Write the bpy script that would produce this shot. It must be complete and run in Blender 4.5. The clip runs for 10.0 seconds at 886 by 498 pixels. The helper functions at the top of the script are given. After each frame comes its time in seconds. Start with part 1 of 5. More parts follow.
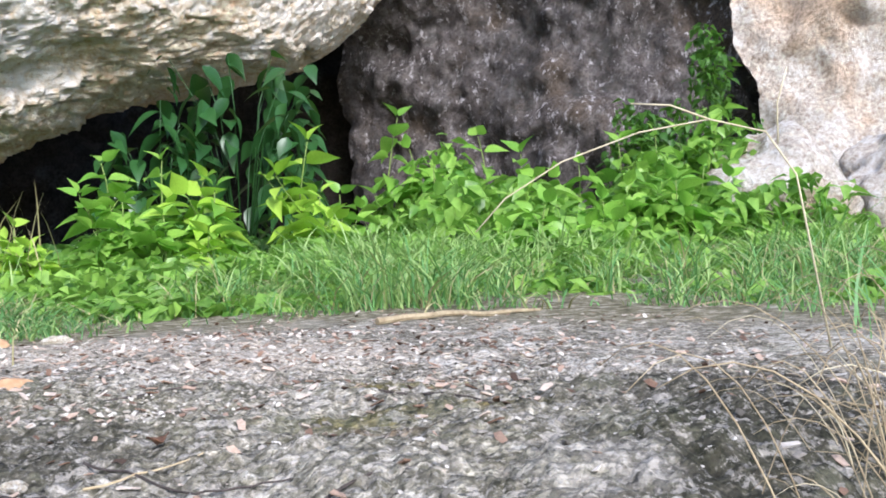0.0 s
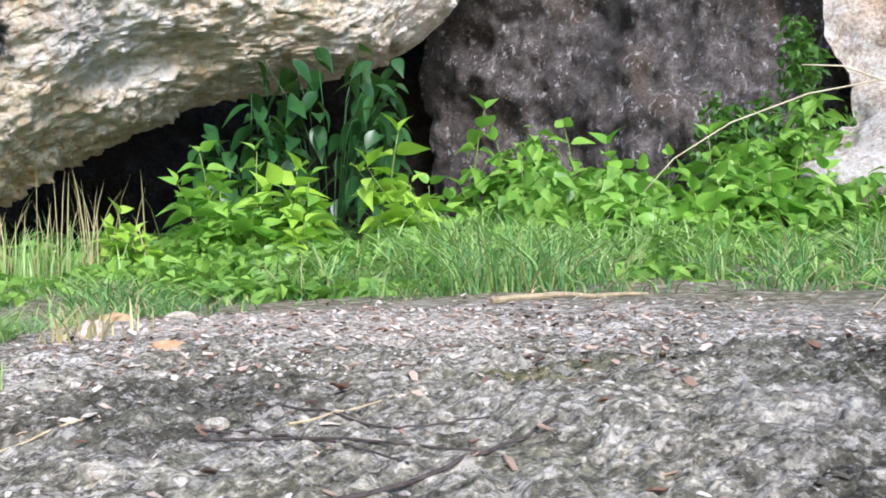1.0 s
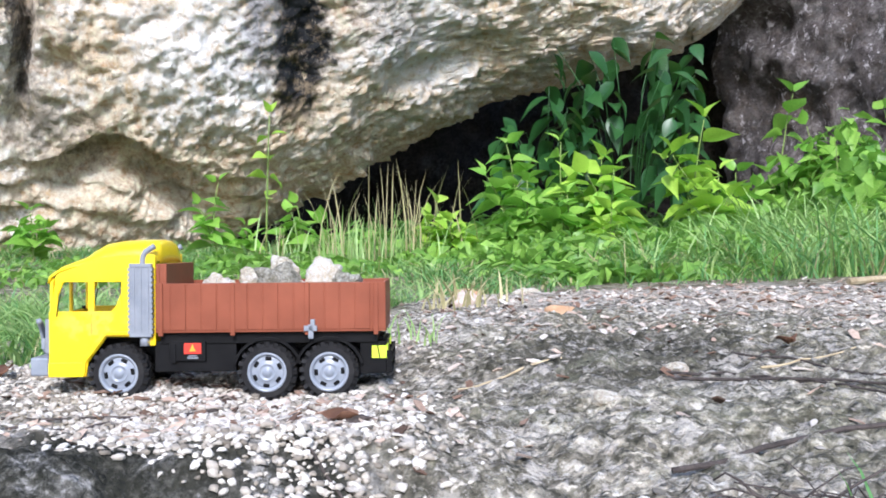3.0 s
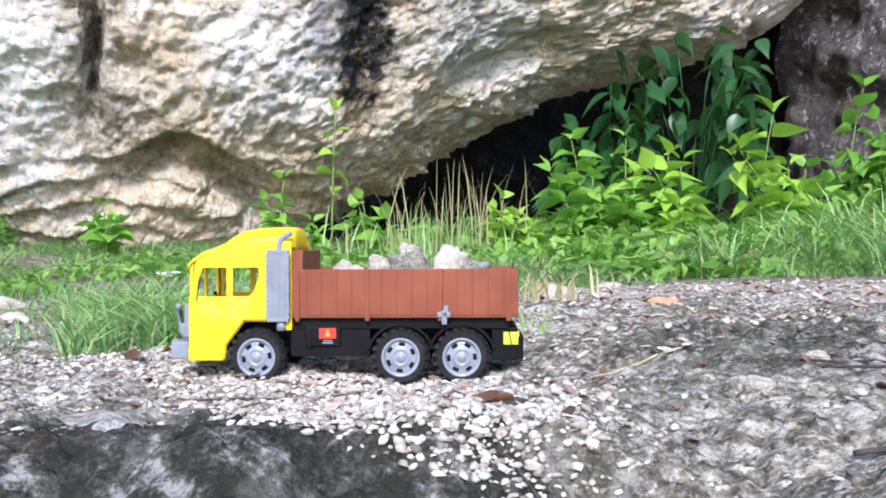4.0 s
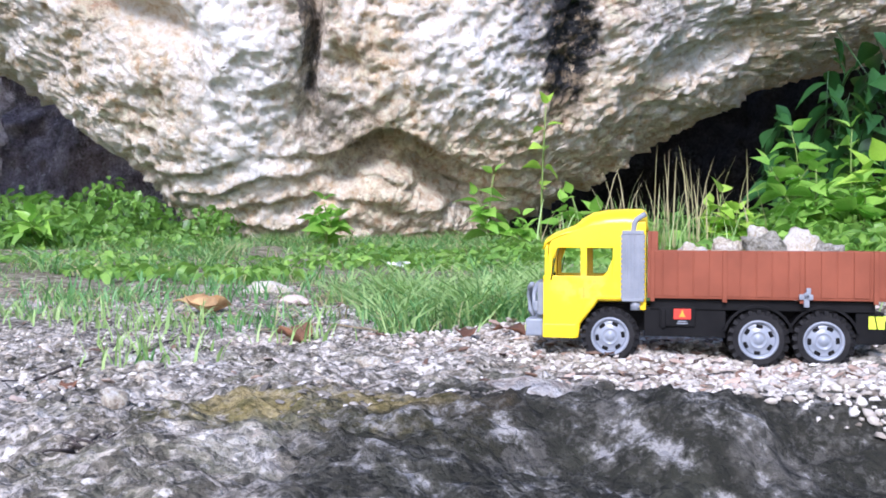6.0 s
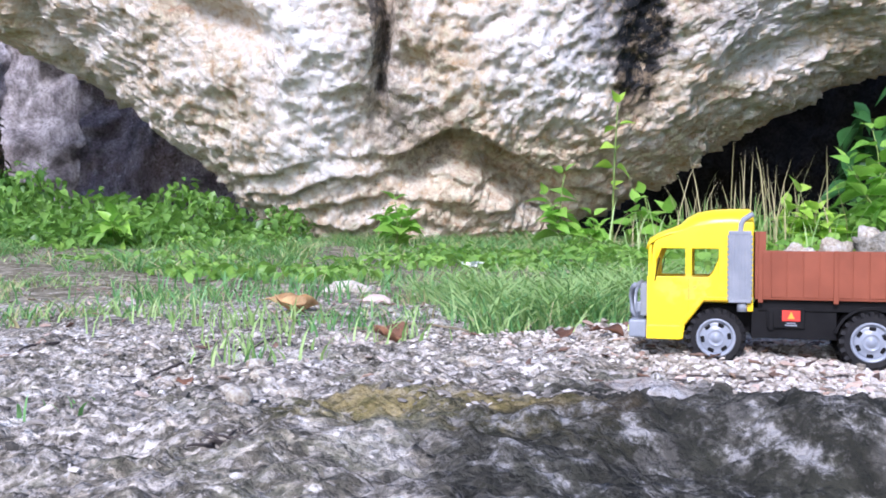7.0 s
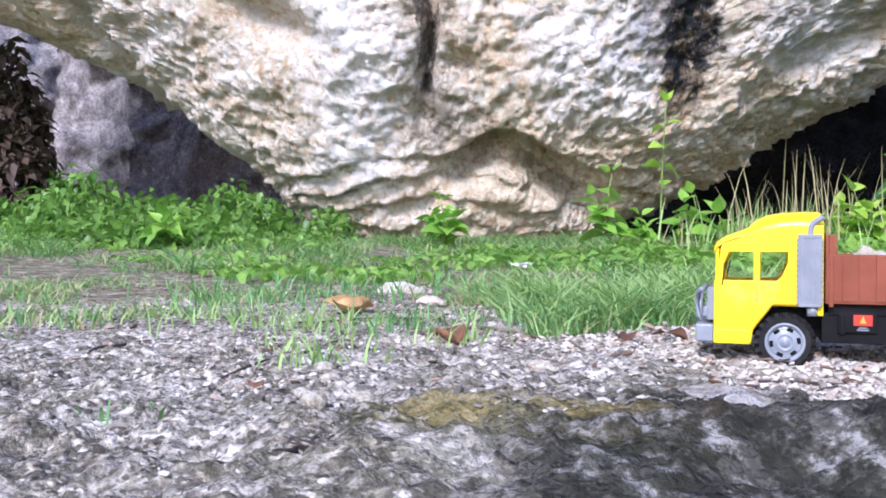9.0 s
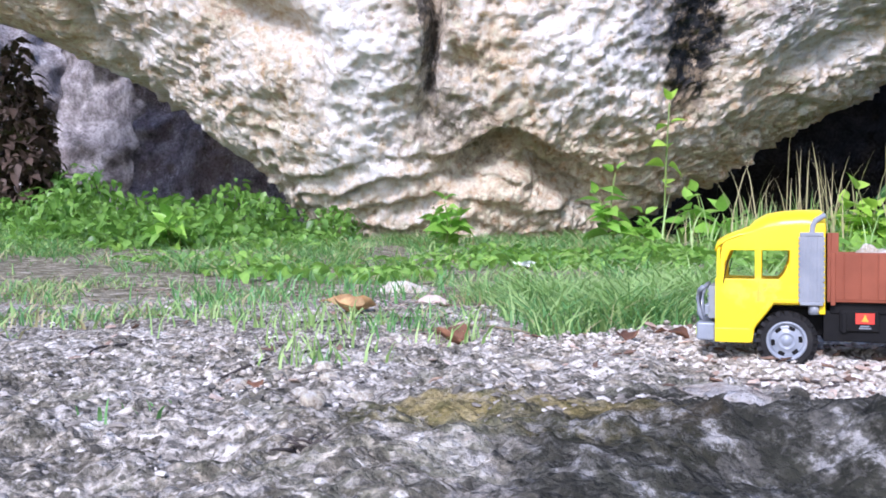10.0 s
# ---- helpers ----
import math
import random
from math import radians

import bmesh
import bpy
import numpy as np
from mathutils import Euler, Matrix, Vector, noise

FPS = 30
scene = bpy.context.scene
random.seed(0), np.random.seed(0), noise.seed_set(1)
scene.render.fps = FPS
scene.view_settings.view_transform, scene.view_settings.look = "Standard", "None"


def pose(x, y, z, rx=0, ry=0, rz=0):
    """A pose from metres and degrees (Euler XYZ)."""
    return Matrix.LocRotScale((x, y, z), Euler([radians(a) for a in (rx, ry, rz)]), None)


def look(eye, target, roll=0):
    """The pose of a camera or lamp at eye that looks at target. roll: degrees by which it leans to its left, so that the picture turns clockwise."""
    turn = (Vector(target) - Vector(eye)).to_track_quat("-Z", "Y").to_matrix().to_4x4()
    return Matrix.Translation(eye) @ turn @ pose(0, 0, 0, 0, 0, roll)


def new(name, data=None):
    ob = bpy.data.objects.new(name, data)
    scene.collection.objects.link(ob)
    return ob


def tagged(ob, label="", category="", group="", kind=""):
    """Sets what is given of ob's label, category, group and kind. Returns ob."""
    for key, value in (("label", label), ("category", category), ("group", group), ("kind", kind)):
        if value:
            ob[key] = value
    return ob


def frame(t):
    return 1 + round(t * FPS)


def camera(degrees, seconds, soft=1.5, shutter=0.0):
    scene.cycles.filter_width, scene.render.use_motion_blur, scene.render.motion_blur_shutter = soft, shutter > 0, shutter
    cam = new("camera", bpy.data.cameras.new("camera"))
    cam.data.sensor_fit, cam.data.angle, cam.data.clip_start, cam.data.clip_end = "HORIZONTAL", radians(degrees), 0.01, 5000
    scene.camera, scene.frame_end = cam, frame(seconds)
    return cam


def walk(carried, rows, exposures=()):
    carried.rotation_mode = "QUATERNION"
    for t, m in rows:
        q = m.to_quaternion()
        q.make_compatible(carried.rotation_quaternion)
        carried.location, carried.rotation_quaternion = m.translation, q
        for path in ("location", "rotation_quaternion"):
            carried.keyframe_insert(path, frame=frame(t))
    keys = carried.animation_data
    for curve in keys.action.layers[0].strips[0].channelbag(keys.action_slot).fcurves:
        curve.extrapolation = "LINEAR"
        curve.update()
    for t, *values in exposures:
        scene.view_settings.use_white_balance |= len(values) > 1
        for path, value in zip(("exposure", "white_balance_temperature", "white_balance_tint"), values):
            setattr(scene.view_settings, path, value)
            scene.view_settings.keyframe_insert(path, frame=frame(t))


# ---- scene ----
# seconds, eye x, y, z, yaw, pitch, roll
ROWS = [
    (0.0, 0.0596, 0.0924, 0.2209, 3.784, 0.153, -1.332),
    (0.5, 0.0200, 0.0783, 0.2068, 5.406, 0.238, -1.211),
    (1.0, -0.0428, 0.0483, 0.1803, 8.006, 0.097, -0.823),
    (1.5, -0.1242, 0.0026, 0.1526, 12.006, 0.009, -0.512),
    (2.0, -0.1753, -0.0299, 0.1418, 17.227, 0.020, -0.190),
    (2.5, -0.1872, -0.0495, 0.1439, 21.510, 0.010, -0.341),
    (4.0, -0.2844, -0.1146, 0.1304, 26.998, -0.122, -0.280),
    (4.5, -0.3362, -0.1503, 0.1249, 29.058, -0.189, -0.046),
    (5.0, -0.3806, -0.1900, 0.1162, 32.059, -0.266, 0.232),
    (5.5, -0.4167, -0.2166, 0.1119, 34.871, -0.288, 0.267),
    (7.0, -0.4780, -0.2690, 0.1114, 41.146, -0.292, 0.361),
    (7.5, -0.4872, -0.2758, 0.1116, 42.095, -0.353, 0.386),
    (8.0, -0.4917, -0.2804, 0.1112, 42.801, -0.359, 0.382),
    (8.5, -0.4946, -0.2842, 0.1135, 43.257, -0.348, 0.359),
    (9.0, -0.4958, -0.2879, 0.1162, 43.661, -0.338, 0.289),
    (9.5, -0.4951, -0.2858, 0.1164, 43.868, -0.339, 0.203),
    (10.0, -0.4943, -0.2828, 0.1158, 43.915, -0.375, 0.145),
]
# seconds, stops, kelvin, tint
EXPOSURES = [(0.0, 0.9, 6080, 16), (3.0, 0.88, 5900, 16), (7.0, 0.83, 5680, 25), (10.0, 0.83, 5680, 25)]
cam = camera(49.61, 10.0, soft=1.8)
walk(cam, [(t, look((x, y, z), (x - 5 * math.sin(radians(a)) * math.cos(radians(p)), y + 5 * math.cos(radians(a)) * math.cos(radians(p)), z + 5 * math.sin(radians(p))), r)) for t, x, y, z, a, p, r in ROWS], EXPOSURES)

# ---- light ----
SUN_EL, SUN_AZ = 36.0, 156.0
world = bpy.data.worlds.new("sky")
scene.world = world
world.use_nodes = True
wn = world.node_tree.nodes
sky = wn.new("ShaderNodeTexSky")
sky.sky_type, sky.sun_disc = "NISHITA", False
sky.sun_elevation, sky.sun_rotation = radians(SUN_EL), radians(SUN_AZ)
sky.dust_density, sky.air_density = 1.0, 1.0
world.node_tree.links.new(sky.outputs[0], wn["Background"].inputs[0])
wn["Background"].inputs[1].default_value = 0.14
sun = new("sun", bpy.data.lights.new("sun", "SUN"))
sun.data.energy, sun.data.angle, sun.data.color = 2.75, radians(14), (1.0, 0.975, 0.94)
sun_from = Vector((math.sin(radians(SUN_AZ)) * math.cos(radians(SUN_EL)), math.cos(radians(SUN_AZ)) * math.cos(radians(SUN_EL)), math.sin(radians(SUN_EL))))
sun.matrix_world = look(sun_from * 30, (0, 0, 0))


# ---- materials ----
def nodes_of(name, rough=0.8, metal=0.0):
    m = bpy.data.materials.new(name)
    m.use_nodes = True
    nt = m.node_tree
    b = nt.nodes["Principled BSDF"]
    b.inputs["Roughness"].default_value, b.inputs["Metallic"].default_value = rough, metal
    return m, nt, b


def noise_at(nt, scale, detail=6.0, rough=0.6, coord="Object", stretch=(1, 1, 1)):
    tc, mp, n = nt.nodes.new("ShaderNodeTexCoord"), nt.nodes.new("ShaderNodeMapping"), nt.nodes.new("ShaderNodeTexNoise")
    mp.inputs["Scale"].default_value = stretch
    n.inputs["Scale"].default_value, n.inputs["Detail"].default_value, n.inputs["Roughness"].default_value = scale, detail, rough
    nt.links.new(tc.outputs[coord], mp.inputs[0])
    nt.links.new(mp.outputs[0], n.inputs["Vector"])
    return n.outputs["Fac"]


def ramp(nt, fac, stops):
    r = nt.nodes.new("ShaderNodeValToRGB")
    e = r.color_ramp.elements
    while len(e) < len(stops):
        e.new(0.5)
    for el, (p, c) in zip(e, stops):
        el.position = p
        el.color = (*c, 1) if len(c) == 3 else c
    nt.links.new(fac, r.inputs[0])
    return r.outputs[0]


def step(nt, fac, a, b):
    r = nt.nodes.new("ShaderNodeMapRange")
    r.interpolation_type = "SMOOTHSTEP"
    r.inputs[1].default_value, r.inputs[2].default_value = a, b
    nt.links.new(fac, r.inputs[0])
    return r.outputs[0]


def calc(nt, op, a, b=None):
    n = nt.nodes.new("ShaderNodeMath")
    n.operation = op
    for i, v in enumerate((a, b)):
        if v is None:
            continue
        if isinstance(v, (int, float)):
            n.inputs[i].default_value = v
        else:
            nt.links.new(v, n.inputs[i])
    return n.outputs[0]


def blend(nt, fac, a, b, how="MIX"):
    n = nt.nodes.new("ShaderNodeMix")
    n.data_type, n.blend_type = "RGBA", how
    for k, v in ((0, fac), (6, a), (7, b)):
        if isinstance(v, (int, float)):
            n.inputs[k].default_value = v
        elif isinstance(v, tuple):
            n.inputs[k].default_value = (*v, 1)
        else:
            nt.links.new(v, n.inputs[k])
    return n.outputs[2]


def bump(nt, b, height, strength=0.5, dist=0.01):
    n = nt.nodes.new("ShaderNodeBump")
    n.inputs["Strength"].default_value, n.inputs["Distance"].default_value = strength, dist
    nt.links.new(height, n.inputs["Height"])
    nt.links.new(n.outputs[0], b.inputs["Normal"])


def simple(name, c1, c2, scale, rough=0.8, metal=0.0, bumps=0.3, dist=0.002, vary=0.0, spec=0.5, detail=5.0):
    """Two tones in noise with a fine relief; vary: brightness spread from object to object."""
    m, nt, b = nodes_of(name, rough, metal)
    f = noise_at(nt, scale, detail)
    col = ramp(nt, f, [(0.32, c1), (0.68, c2)])
    if vary:
        oi = nt.nodes.new("ShaderNodeObjectInfo")
        hs = nt.nodes.new("ShaderNodeHueSaturation")
        mr = nt.nodes.new("ShaderNodeMapRange")
        mr.inputs[3].default_value, mr.inputs[4].default_value = 1 - vary, 1 + vary
        nt.links.new(oi.outputs["Random"], mr.inputs[0])
        nt.links.new(mr.outputs[0], hs.inputs["Value"])
        nt.links.new(col, hs.inputs["Color"])
        col = hs.outputs[0]
    nt.links.new(col, b.inputs["Base Color"])
    b.inputs["Specular IOR Level"].default_value = spec
    bump(nt, b, noise_at(nt, scale * 4), bumps, dist)
    return m


def leafy(name, c1, c2, rough=0.45, vary=0.3, through_light=0.35, island=False):
    """Foliage: tone by leaf, some light passing through."""
    m, nt, b = nodes_of(name, rough)
    if island:
        rnd = nt.nodes.new("ShaderNodeNewGeometry").outputs["Random Per Island"]
    else:
        rnd = nt.nodes.new("ShaderNodeObjectInfo").outputs["Random"]
    col = blend(nt, rnd, c1, c2)
    col = blend(nt, 0.35, col, ramp(nt, noise_at(nt, 25.0), [(0.3, tuple(v * 0.6 for v in c1)), (0.7, tuple(min(1, v * 1.3) for v in c2))]))
    nt.links.new(col, b.inputs["Base Color"])
    tr = nt.nodes.new("ShaderNodeBsdfTranslucent")
    nt.links.new(blend(nt, 0.5, col, (0.25, 0.55, 0.06)), tr.inputs[0])
    mx = nt.nodes.new("ShaderNodeMixShader")
    mx.inputs[0].default_value = through_light
    nt.links.new(b.outputs[0], mx.inputs[1])
    nt.links.new(tr.outputs[0], mx.inputs[2])
    nt.links.new(mx.outputs[0], nt.nodes["Material Output"].inputs[0])
    return m


def rock_material(name, tones, scale, stain=0.0, streaks=False, relief=0.03, tan=(0.62, 0.5, 0.33), specks=None):
    """Weathered limestone: pale, tan and dark lichen patches, pitted relief."""
    m, nt, b = nodes_of(name, 0.92)
    b.inputs["Specular IOR Level"].default_value = 0.2
    big, mid, fine = noise_at(nt, scale, 5), noise_at(nt, scale * 5, 8, 0.65), noise_at(nt, scale * 28, 8, 0.7)
    col = ramp(nt, mid, [(0.25, tones[0]), (0.45, tones[1]), (0.62, tones[2])])
    col = blend(nt, step(nt, big, 0.48, 0.68), col, tan)
    if specks:
        col = blend(nt, calc(nt, "MULTIPLY", step(nt, noise_at(nt, scale * 13, 7, 0.72, stretch=(1, 1, 0.55)), 0.545, 0.64), 0.8), col, specks)
        col = blend(nt, calc(nt, "MULTIPLY", step(nt, noise_at(nt, scale * 1.6, 5, 0.6, stretch=(1, 1, 0.25)), 0.5, 0.62), 0.6), col, tuple(v * 0.07 for v in specks))
    if stain:
        k = step(nt, noise_at(nt, scale * 2.2, 9, 0.72), 0.62 - stain * 0.3, 0.72 - stain * 0.25)
        k = calc(nt, "MULTIPLY", k, step(nt, fine, 0.3, 0.55))
        col = blend(nt, calc(nt, "MULTIPLY", k, 0.85), col, (0.045, 0.045, 0.042))
    if streaks:
        col = streaks(nt, col)
    col = blend(nt, calc(nt, "MULTIPLY", step(nt, noise_at(nt, scale * 11, 8, 0.7), 0.5, 0.62), 0.3), col, tan)
    col = blend(nt, 0.7, col, ramp(nt, fine, [(0.36, (0.24, 0.22, 0.19)), (0.48, (0.56, 0.555, 0.55)), (0.6, (0.86, 0.86, 0.85))]), "OVERLAY")
    col = blend(nt, calc(nt, "MULTIPLY", step(nt, noise_at(nt, scale * 45, 6, 0.7), 0.58, 0.67), 0.5), col, tuple(v * 0.55 for v in tones[0]))
    nt.links.new(col, b.inputs["Base Color"])
    tiny = noise_at(nt, scale * 75, 5, 0.65)
    h = calc(nt, "ADD", calc(nt, "ADD", calc(nt, "MULTIPLY", mid, 0.5), calc(nt, "MULTIPLY", fine, 0.6)), calc(nt, "MULTIPLY", tiny, 0.45))
    bump(nt, b, h, 1.0, relief * 1.3)
    return m


def boulder_streaks(nt, col):
    """A black water stain, a pale lime run and a dark seam down the face, in the boulder's own axes."""
    tc, sp = nt.nodes.new("ShaderNodeTexCoord"), nt.nodes.new("ShaderNodeSeparateXYZ")
    nt.links.new(tc.outputs["Object"], sp.inputs[0])
    x, z = sp.outputs[0], sp.outputs[2]
    wob = calc(nt, "MULTIPLY", calc(nt, "SUBTRACT", noise_at(nt, 2.2, 6, 0.65), 0.5), 0.55)
    grain = noise_at(nt, 9.0, 9, 0.78, stretch=(1, 1, 0.5))
    xw = calc(nt, "ADD", x, wob)

    def run(centre, half, z0, z1, tone, amount, soft, bite=0.38):
        nonlocal col
        d = calc(nt, "ABSOLUTE", calc(nt, "SUBTRACT", xw, centre))
        k = calc(nt, "SUBTRACT", 1.0, step(nt, d, half * soft, half))
        k = calc(nt, "MULTIPLY", k, calc(nt, "MULTIPLY", step(nt, z, z0, z0 + 0.3), calc(nt, "SUBTRACT", 1.0, step(nt, z, z1 - 0.3, z1))))
        k = calc(nt, "MULTIPLY", k, step(nt, grain, bite, bite + 0.14))
        col = blend(nt, calc(nt, "MULTIPLY", k, amount), col, tone)

    low = calc(nt, "MULTIPLY", calc(nt, "SUBTRACT", 1.0, step(nt, calc(nt, "ADD", z, wob), 0.55, 1.15)), step(nt, noise_at(nt, 1.6, 6), 0.35, 0.6))
    col = blend(nt, calc(nt, "MULTIPLY", low, 0.75), col, (0.66, 0.56, 0.42))
    run(-0.60, 0.42, 0.3, 9, (0.93, 0.905, 0.86), 0.9, 0.3)
    run(1.12, 0.62, 0.75, 9, (0.92, 0.895, 0.845), 0.85, 0.4)
    run(-2.2, 0.6, 1.0, 9, (0.85, 0.79, 0.7), 0.5, 0.2)
    run(2.7, 0.75, 1.2, 9, (0.92, 0.89, 0.83), 0.75, 0.3)
    run(0.1, 0.5, 0.5, 1.2, (0.26, 0.235, 0.2), 0.65, 0.2)
    run(-0.1, 0.3, 0.7, 9, (0.2, 0.18, 0.15), 0.55, 0.2)
    run(-0.1, 0.08, 0.9, 9, (0.05, 0.045, 0.04), 0.9, 0.4, 0.3)
    run(1.55, 0.42, 1.1, 9, (0.2, 0.205, 0.225), 0.8, 0.5, 0.34)
    run(1.70, 0.19, 0.9, 9, (0.022, 0.024, 0.027), 1.0, 0.6, 0.3)
    run(2.3, 0.38, 1.3, 9, (0.24, 0.24, 0.25), 0.6, 0.3)
    return col


ROCK_PALE = rock_material("pale_limestone", [(0.46, 0.34, 0.22), (0.72, 0.61, 0.47), (0.86, 0.79, 0.69)], 0.55, 0.1, boulder_streaks, 0.06, (0.7, 0.53, 0.33))
ROCK_DARK = rock_material("dark_lichened_rock", [(0.03, 0.026, 0.026), (0.075, 0.066, 0.064), (0.17, 0.155, 0.15)], 1.0, 0.4, False, 0.04, (0.10, 0.078, 0.06), (0.5, 0.48, 0.49))
# near-black tones: the hollow's deep shade is put into the rock colour
ROCK_CAVE_SHADE = rock_material("cave_rock_shade_colour", [(0.01, 0.009, 0.008), (0.02, 0.018, 0.016), (0.035, 0.03, 0.026)], 0.9, 0.3, False, 0.03, (0.025, 0.02, 0.016))
ROCK_WHITE = rock_material("white_limestone", [(0.3, 0.24, 0.19), (0.56, 0.5, 0.44), (0.72, 0.68, 0.63)], 0.9, 0.0, False, 0.05, (0.5, 0.38, 0.28))
ROCK_GREY = rock_material("grey_limestone", [(0.12, 0.11, 0.115), (0.27, 0.25, 0.255), (0.48, 0.46, 0.46)], 0.9, 0.25, False, 0.04, (0.3, 0.26, 0.25))
ROCK_PURPLE = rock_material("purplish_stained_rock", [(0.11, 0.095, 0.11), (0.24, 0.21, 0.235), (0.42, 0.39, 0.41)], 1.3, 0.3, False, 0.05, (0.28, 0.23, 0.24), (0.6, 0.57, 0.6))
STONE = rock_material("small_limestone", [(0.3, 0.24, 0.16), (0.58, 0.51, 0.4), (0.78, 0.73, 0.64)], 9.0, 0.2, False, 0.006, (0.56, 0.46, 0.32))
STONE_CREAM = rock_material("cream_limestone", [(0.5, 0.4, 0.28), (0.76, 0.68, 0.54), (0.88, 0.84, 0.75)], 11.0, 0.08, False, 0.006, (0.72, 0.56, 0.36))
STONE_CRUST = rock_material("crusted_limestone", [(0.1, 0.1, 0.08), (0.36, 0.34, 0.27), (0.66, 0.63, 0.55)], 14.0, 0.4, False, 0.008, (0.4, 0.35, 0.22))
STONE_TAN = simple("tan_stone", (0.36, 0.2, 0.1), (0.6, 0.4, 0.24), 30, 0.9, bumps=0.6, dist=0.004)
STONE_PINK = simple("pinkish_stone", (0.5, 0.38, 0.32), (0.72, 0.62, 0.55), 30, 0.9, bumps=0.6, dist=0.004)
PEBBLE = simple("pebble_limestone", (0.34, 0.305, 0.255), (0.58, 0.545, 0.49), 60, 0.9, bumps=0.5, dist=0.002, vary=0.25)
TWIG = simple("dark_twig_bark", (0.03, 0.024, 0.02), (0.1, 0.08, 0.07), 120, 0.9, bumps=0.6)
STRAW = simple("dry_straw", (0.24, 0.18, 0.10), (0.46, 0.38, 0.24), 50, 0.8, vary=0.35)
STRAW_PALE = simple("pale_straw", (0.5, 0.43, 0.27), (0.7, 0.63, 0.44), 50, 0.7)
DEAD = simple("dead_leaf", (0.09, 0.04, 0.022), (0.26, 0.12, 0.06), 40, 0.75, vary=0.25)
DEAD_TAN = simple("tan_dead_leaf", (0.4, 0.2, 0.07), (0.66, 0.42, 0.18), 40, 0.75)
GRASS = leafy("grass_green", (0.05, 0.18, 0.05), (0.22, 0.46, 0.16), 0.5, island=True)
GRASS_PALE = leafy("grass_pale", (0.2, 0.38, 0.09), (0.5, 0.66, 0.26), 0.5, island=True)
GRASS_DRY = leafy("grass_dry", (0.3, 0.26, 0.12), (0.58, 0.5, 0.28), 0.7, through_light=0.2, island=True)
LEAF = leafy("weed_leaf", (0.11, 0.32, 0.035), (0.36, 0.62, 0.1), 0.4, through_light=0.4)
LEAF_LIME = leafy("lime_leaf", (0.26, 0.48, 0.035), (0.48, 0.70, 0.1), 0.4)
# dark green leaf, its colour deepened further for shade under the boulder
LEAF_DARK = leafy("dark_leaf", (0.012, 0.055, 0.014), (0.035, 0.12, 0.03), 0.38, through_light=0.15)
LEAF_MASS = leafy("weed_mass", (0.05, 0.18, 0.025), (0.36, 0.6, 0.11), 0.42, through_light=0.38, island=True)
# darker copies of the weed tones, with half and full shade in the colour
LEAF_MASS_HALF_SHADE = leafy("half_shaded_weed_mass", (0.03, 0.11, 0.018), (0.24, 0.44, 0.08), 0.42, through_light=0.35, island=True)
LEAF_MASS_SHADE = leafy("shaded_weed_mass", (0.03, 0.1, 0.02), (0.1, 0.24, 0.04), island=True)
LEAF_BROWN = leafy("brown_foliage", (0.05, 0.03, 0.025), (0.12, 0.08, 0.06), 0.7, through_light=0.1, island=True)
STEM = simple("green_stem", (0.12, 0.2, 0.04), (0.25, 0.33, 0.08), 60, 0.6)


def yellow_plastic():
    """Yellow plastic, rubbed and smudged with brown dust on the doors, in the truck's own axes."""
    m, nt, b = nodes_of("yellow_plastic", 0.34)
    tc, sp = nt.nodes.new("ShaderNodeTexCoord"), nt.nodes.new("ShaderNodeSeparateXYZ")
    nt.links.new(tc.outputs["Object"], sp.inputs[0])
    col = ramp(nt, noise_at(nt, 14), [(0.32, (0.84, 0.58, 0.0)), (0.68, (0.92, 0.68, 0.004))])
    d = calc(nt, "ADD", calc(nt, "POWER", calc(nt, "MULTIPLY", calc(nt, "SUBTRACT", sp.outputs[0], 0.132), 1 / 0.042), 2.0), calc(nt, "POWER", calc(nt, "MULTIPLY", calc(nt, "SUBTRACT", sp.outputs[2], 0.088), 1 / 0.02), 2.0))
    door = calc(nt, "SUBTRACT", 1.0, step(nt, d, 0.2, 1.3))
    smear = calc(nt, "MULTIPLY", door, step(nt, noise_at(nt, 55, 8, 0.7), 0.44, 0.62))
    dust = calc(nt, "MULTIPLY", step(nt, noise_at(nt, 160, 6, 0.7), 0.58, 0.72), 0.3)
    grime = calc(nt, "ADD", calc(nt, "MULTIPLY", smear, 0.55), dust)
    nt.links.new(blend(nt, grime, col, (0.36, 0.24, 0.07)), b.inputs["Base Color"])
    nt.links.new(calc(nt, "ADD", 0.32, calc(nt, "MULTIPLY", grime, 0.5)), b.inputs["Roughness"])
    bump(nt, b, noise_at(nt, 60), 0.04, 0.002)
    return m


YELLOW = yellow_plastic()
GROOVE_SHADE = simple("yellow_groove_shade", (0.4, 0.26, 0.0), (0.5, 0.33, 0.0), 30, 0.6, bumps=0.0)
BROWN = simple("brown_plastic", (0.20, 0.054, 0.026), (0.26, 0.074, 0.037), 25, 0.5, bumps=0.08, spec=0.25)
GREY = simple("grey_plastic", (0.19, 0.21, 0.24), (0.26, 0.28, 0.31), 40, 0.4, bumps=0.05)
SILVER = simple("silver_plastic", (0.2, 0.225, 0.26), (0.29, 0.315, 0.355), 40, 0.3, bumps=0.05)
BLACK = simple("black_plastic", (0.004, 0.004, 0.0045), (0.009, 0.009, 0.0095), 40, 0.5, bumps=0.1, spec=0.12)
RUBBER = simple("black_tyre", (0.008, 0.008, 0.009), (0.024, 0.023, 0.022), 60, 0.7, bumps=0.3, spec=0.2)
RED = simple("red_sticker", (0.62, 0.03, 0.015), (0.7, 0.05, 0.02), 60, 0.5, bumps=0.0)
